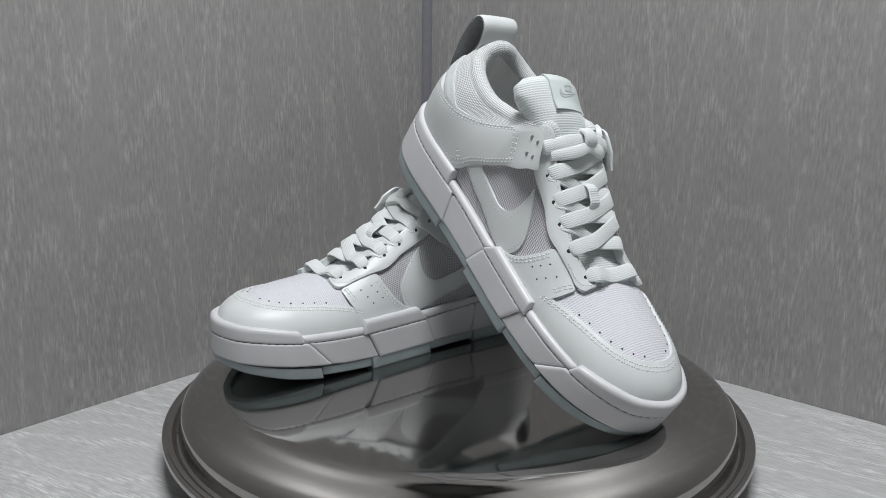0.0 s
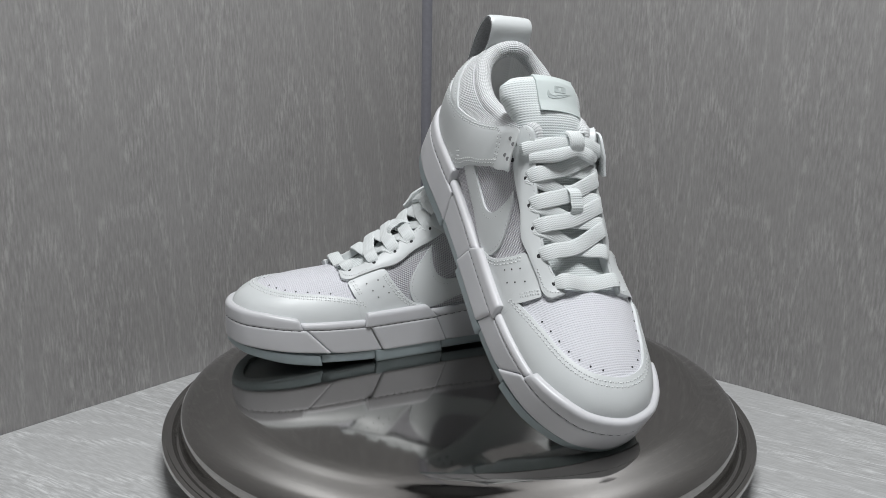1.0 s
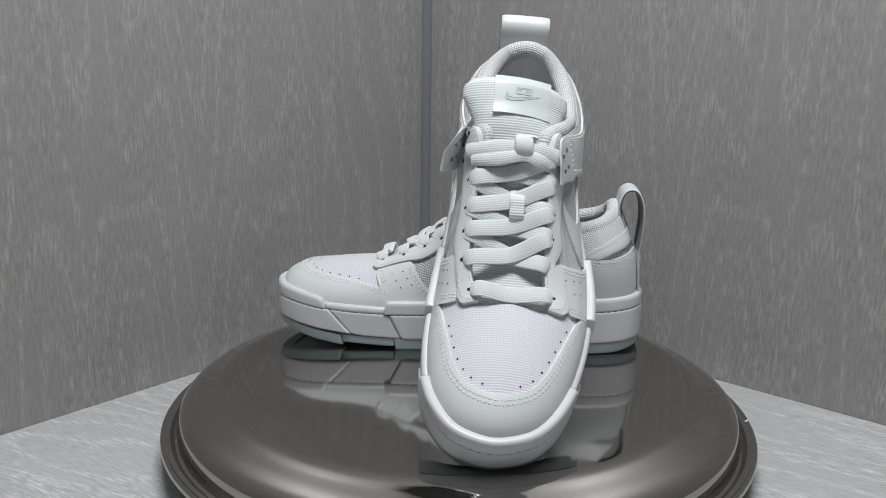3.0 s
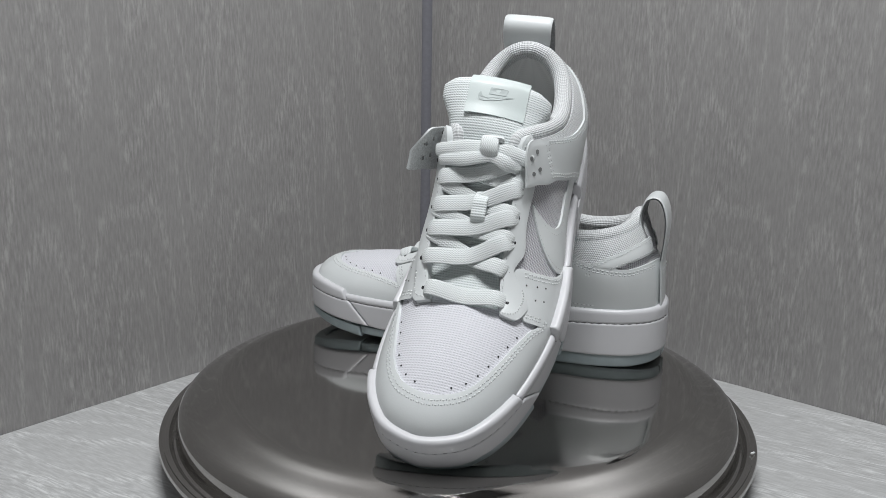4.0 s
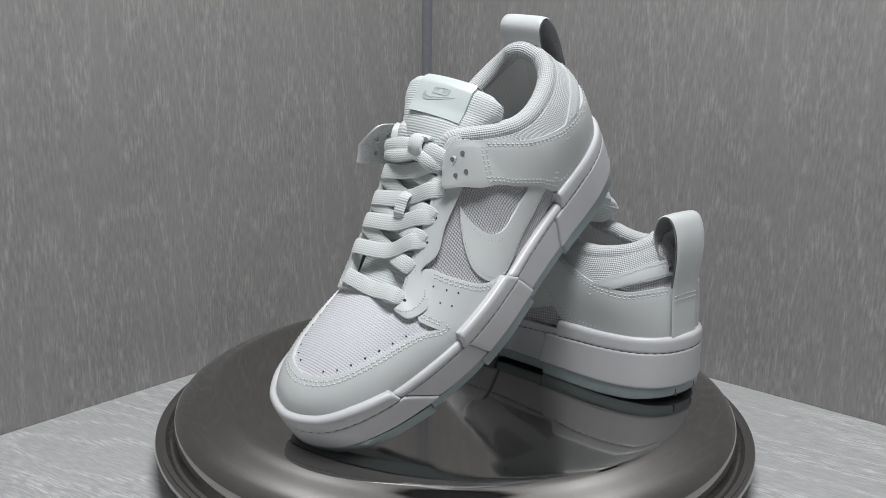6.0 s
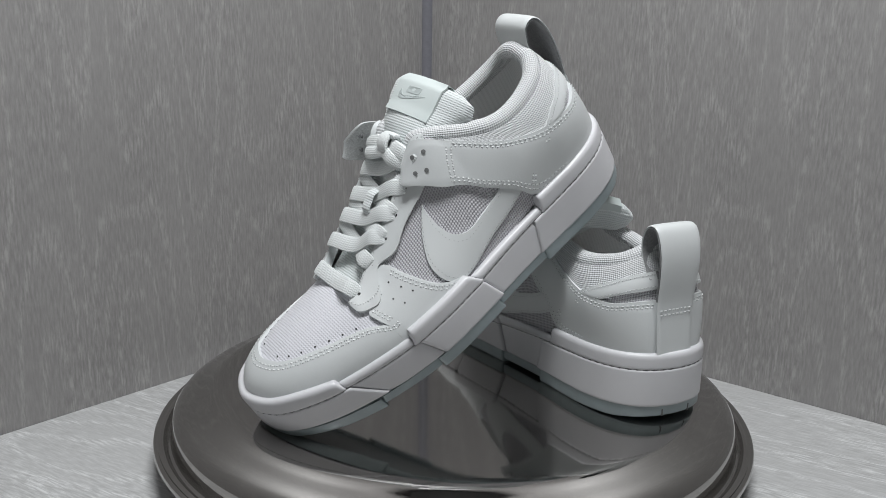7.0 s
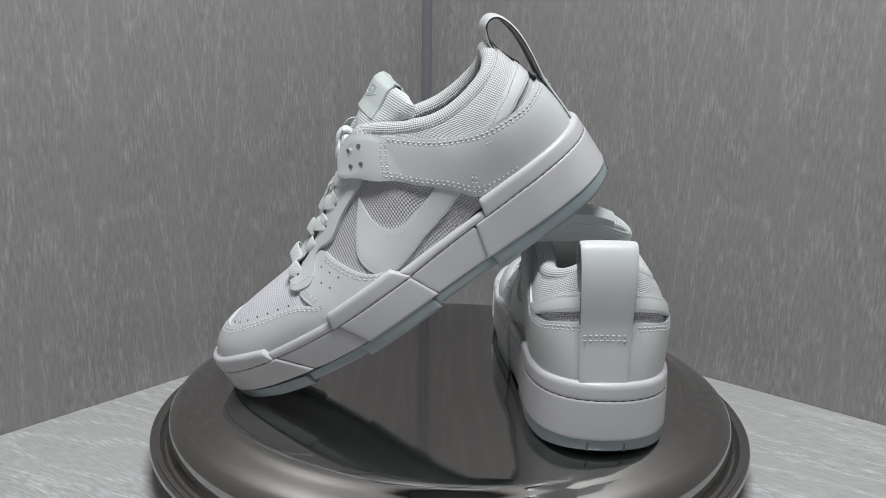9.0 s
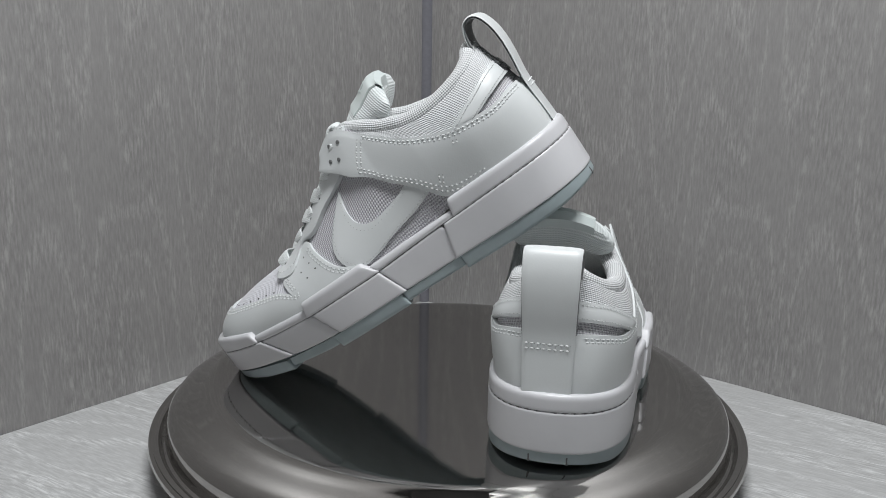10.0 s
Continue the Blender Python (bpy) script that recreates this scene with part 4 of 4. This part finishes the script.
    ht = np.interp(np.linspace(0, 1, len(P)), [0, 0.5, 0.68, 0.74, 0.8, 0.95, 1], [2.0, 3.5, 8.5, 8.5, 7.0, 6.5, 4.5])
    hb = np.interp(np.linspace(0, 1, len(P)), [0, 0.5, 0.68, 0.8, 0.95, 1], [2.0, 3.0, 9.0, 15.0, 7.0, 2.0])
    shift = np.interp(np.linspace(0, 1, len(P)), [0, 0.25, 0.45, 0.75, 1], [-1.5, -5, -5.5, -7, -7.5])
    for i in range(len(P)):
        for k in range(c):
            w = 2 * math.pi * k / c
            cc, ss = math.cos(w), math.sin(w)
            y = math.copysign(abs(cc) ** 0.7, cc) * hw[i]
            z = math.copysign(abs(ss) ** 0.7, ss) * (ht[i] if ss > 0 else hb[i]) - (y / 27) ** 2 * 7.0 * min(1, i / len(P) * 1.4)
            z -= twist * y * min(1.0, max(0.0, (i / len(P) - 0.5) / 0.3))
            V.append(P[i] + np.array([0, y + shift[i], 0]) + Q[i] * z)
            UV.append((arc[i], y))
    for i in range(len(P) - 1):
        for k in range(c):
            a, b = i * c + k, i * c + (k + 1) % c
            F.append((a, b, b + c, a + c))
    F += [tuple(range(c - 1, -1, -1)), tuple(range((len(P) - 1) * c, len(P) * c))]
    tongue = shoe_part("tongue", V, F, TONGUE, thing, flip, UV, True, "padded woven textile tongue")
    # label folded over the top of the tongue
    lv, lf, luv = [], [], []
    ids = list(range(int(len(P) * 0.735), len(P)))
    rows = [(P[i], Q[i], ht[i] + 0.9) for i in ids]
    pe, qe = P[-1], Q[-1]
    d = (P[-1] - P[-3]) / np.linalg.norm(P[-1] - P[-3])
    line = [(p + q * h, q) for p, q, h in rows] + [(pe + d * 2.0 + qe * 3.6, d), (pe + d * 1.8 - qe * 2.0, -qe), (pe - d * 4.5 - qe * 8.0, -qe), (pe - d * 10 - qe * 12.0, -qe)]
    ny = 9
    for i, (p, q) in enumerate(line):
        for k in range(ny):
            y = -18 + 36 * k / (ny - 1)
            drop = ((y + 3.5) / 27) ** 2 * 7.0 + twist * (y + 3.0)
            lv.append(p + np.array([0, y - 4.0, 0]) - Q[-1] * drop * (1 if i < len(rows) else 0.8))
            luv.append((y, i * 2.0))
    for i in range(len(line) - 1):
        for k in range(ny - 1):
            a = i * ny + k
            lf.append((a, a + 1, a + ny + 1, a + ny))
    nl = len(lv)
    lv += [v - line[i // ny][1] * 1.2 for i, v in enumerate(list(lv))]
    lf += [tuple(nl + i for i in reversed(q)) for q in lf]
    for i in range(len(line) - 1):
        for k in (0, ny - 1):
            a = i * ny + k
            lf.append((a, a + ny, nl + a + ny, nl + a))
    for k in range(ny - 1):
        for i in (0, len(line) - 1):
            a = i * ny + k
            lf.append((a, a + 1, nl + a + 1, nl + a))
    label = shoe_part("label", lv, lf, LABEL, tongue, flip, luv + luv, True, "pale glossy tongue label with grey mark")
    # the mark: one swept tick and a block above it, as plain shapes
    lp, lq = np.array([p for p, q in line[:len(rows)]]), np.array([q for p, q in line[:len(rows)]])
    run = np.concatenate([[0], np.cumsum(np.linalg.norm(np.diff(lp, axis=0), axis=1))])

    def on_label(a, b, off):
        w = run[-1] * 0.52 + b
        p = np.array([np.interp(w, run, lp[:, k]) for k in range(3)])
        q = np.array([np.interp(w, run, lq[:, k]) for k in range(3)])
        return p + np.array([0, a - 4.0, 0]) - Q[-1] * (((a + 3.5) / 27) ** 2 * 7.0 + twist * (a + 3.0)) + q * off

    def flat(name, outline):
        loop = resample([*outline, outline[0]], 40)[:-1]
        n = len(loop)
        vs = [on_label(a, b, 0.22) for a, b in loop] + [on_label(a, b, -0.4) for a, b in loop]
        shoe_part(name, vs, [tuple(range(n)), tuple(range(2 * n - 1, n - 1, -1))] + [(i, (i + 1) % n, n + (i + 1) % n, n + i) for i in range(n)], LOGO, label, flip, None, False)

    flat("tick_mark", [(-10, 1.5), (-11.5, -1.5), (-10.5, -4), (-7, -4.6), (0, -3.2), (11, 1.0), (0, -1.4), (-6, -2.4), (-8.5, -1.4)] if not flip else [(10, 1.5), (11.5, -1.5), (10.5, -4), (7, -4.6), (0, -3.2), (-11, 1.0), (0, -1.4), (6, -2.4), (8.5, -1.4)])
    flat("block_mark", [(-5, 0.2), (5.5, 0.8), (6.5, 5.0), (-4.2, 4.6)] if not flip else [(5, 0.2), (-5.5, 0.8), (-6.5, 5.0), (4.2, 4.6)])

    # --- laces ---
    holes = [208, 191.5, 176, 161, 146.5, 134]

    def eye(i, side):
        uv = at_top(holes[i], side, 2.6)
        return on_surface(side, uv, 3.1)[0], bil(NORM[side], uv[:, 0], uv[:, 1])[0]

    def tongue_top(x, h):
        k = int(np.abs(P[:, 0] - x).argmin())
        return np.array([x, max(shift[k], -5.5), P[k, 2] + ht[k] * 0.8]) + Q[k] * (h + 1.2), Q[k]

    def lace(i0, s0, i1, s1, high, width=9.0, jit=0.0):
        (a, na), (b, nb) = eye(i0, s0), eye(i1, s1)
        if i0 == i1:
            m, qn = tongue_top((a[0] + b[0]) / 2, high)
        else:
            m, qn = tongue_top((a[0] + b[0]) / 2 + 1.5, high)
        pa, pb = a * 0.7 + m * 0.3, b * 0.7 + m * 0.3
        path = [a - na * 2.5 + (m - a) * 0.02, a + na * 1.6 + (m - a) * 0.06, pa + na * 1.2 + qn * (2.6 + high * 0.35), m + np.array([0, jit, 0.6]), pb + nb * 1.2 + qn * (2.6 + high * 0.35), b + nb * 1.2 + (m - b) * 0.06, b - nb * 2.5]
        nr = [na, na * 0.7 + qn * 0.3, qn * 0.6 + na * 0.4, qn, qn * 0.6 + nb * 0.4, nb * 0.7 + qn * 0.3, nb]
        ribbon("lace", path, nr, [5.5, 7.5, width, width, width, width, width, 7.5, 5.5], 2.0, LACE, thing, flip, 7, 12)

    for side in (L, M):
        discs("eyelet", [(lambda u: (on_surface(side, u, 3.6)[0], bil(NORM[side], u[:, 0], u[:, 1])[0]))(at_top(x, side, 3.1)) for x in holes] + [(lambda u: (on_surface(side, u, 3.6)[0], bil(NORM[side], u[:, 0], u[:, 1])[0]))(at_top(124.5, side, 3.0))] + [(lambda u: (on_surface(side, u, 3.6)[0], bil(NORM[side], u[:, 0], u[:, 1])[0]))(at_top(x, side, 7.0)) for x in (126.0, 135.0)], 1.4, HOLE_SHADE, thing, flip, 0.12)
    lace(0, M, 0, L, 4.0, 10.0)
    for i in range(1, 5):
        lace(i, L, i + 1, M, 1.8, 10.0)
        lace(i, M, i + 1, L, 4.2, 10.0)
    # knot: two bands drawn into a wrapped lump
    (a, na), (b, nb) = eye(5, M), eye(5, L)
    m, qn = tongue_top(131, 5.5)
    m = m + np.array([0, 5, 0])
    ribbon("lace", [a - na * 2, a + na * 2, (a + m) / 2 + qn * 3.5, m - np.array([0, 3, 0])], [na, na, qn, qn], [6, 9, 10.5, 8], 5.4, LACE, thing, flip)
    ribbon("lace", [b - nb * 2, b + nb * 2, (b + m) / 2 + qn * 3.5, m + np.array([0, 3, 0])], [nb, nb, qn, qn], [6, 9, 10.5, 8], 5.4, LACE, thing, flip)
    ribbon("lace", [a + na * 2 + np.array([5, 2, -3]), (a + m) / 2 + qn * 4 + np.array([7, 0, -3]), m + qn * 2 + np.array([5, 0, -3]), (b + m) / 2 + qn * 3.6 + np.array([6, 0, -3]), b - nb * 1.5 + np.array([6, -2, -3])], [na, qn, qn, qn, nb], [7, 8.5, 7, 8.5, 7], 4.6, LACE, thing, flip)
    k = []
    kn = []
    along = np.cross(qn, [0, 1, 0])
    for t in np.linspace(0, 2 * math.pi * 1.12, 15):
        k.append(m + along * math.cos(t) * 5.6 + qn * (math.sin(t) * 4.4 + 1.4) + np.array([0, (t - 3) * 0.5, 0]))
        kn.append(along * math.cos(t) + qn * math.sin(t))
    ribbon("lace_knot", k, kn, 11.0, 3.6, LACE, thing, flip, 4, 12)
    # textile keeper in the middle of the tongue
    (p0, q0), (p1, q1), (p2, q2) = tongue_top(171, 1.0), tongue_top(161, 8.4), tongue_top(152, 1.0)
    off = np.array([0, 3.0, 0])
    ribbon("lace_keeper", [p0 + off, (p0 + p1) / 2 + q1 * 3 + off, p1 + off, (p1 + p2) / 2 + q1 * 3 + off, p2 + off], [q0, q0, q1, q2, q2], 9.0, 1.6, TONGUE, thing, flip)
    return thing


front_shoe = tagged(new("sneaker"), "white leather and mesh low-top sneaker leaning heel-up on the other", "sneaker", "pair of sneakers")
make_shoe(front_shoe, False)
rear_shoe = tagged(new("sneaker"), "white leather and mesh low-top sneaker standing flat on the tray", "sneaker", "pair of sneakers")
make_shoe(rear_shoe, True)
FRONT = pose(-0.0335, 0.1005, 0.1587, -4.78, 34.95, -52.67)
REAR = pose(0.0670, 0.1542, 0.0, 0, 0, -143.74)


def motions():
    times = [i * 0.25 for i in range(41)]
    spin = [Matrix.Rotation(radians(SPEED * t), 4, "Z") for t in times]
    walk(front_shoe, [(t, r @ FRONT) for t, r in zip(times, spin)])
    walk(rear_shoe, [(t, r @ REAR) for t, r in zip(times, spin)])
    walk(tray, [(t, pose(-0.0039, 0, 0) @ r @ pose(0.0048, 0.0018, 0)) for t, r in zip(times, spin)])


motions()
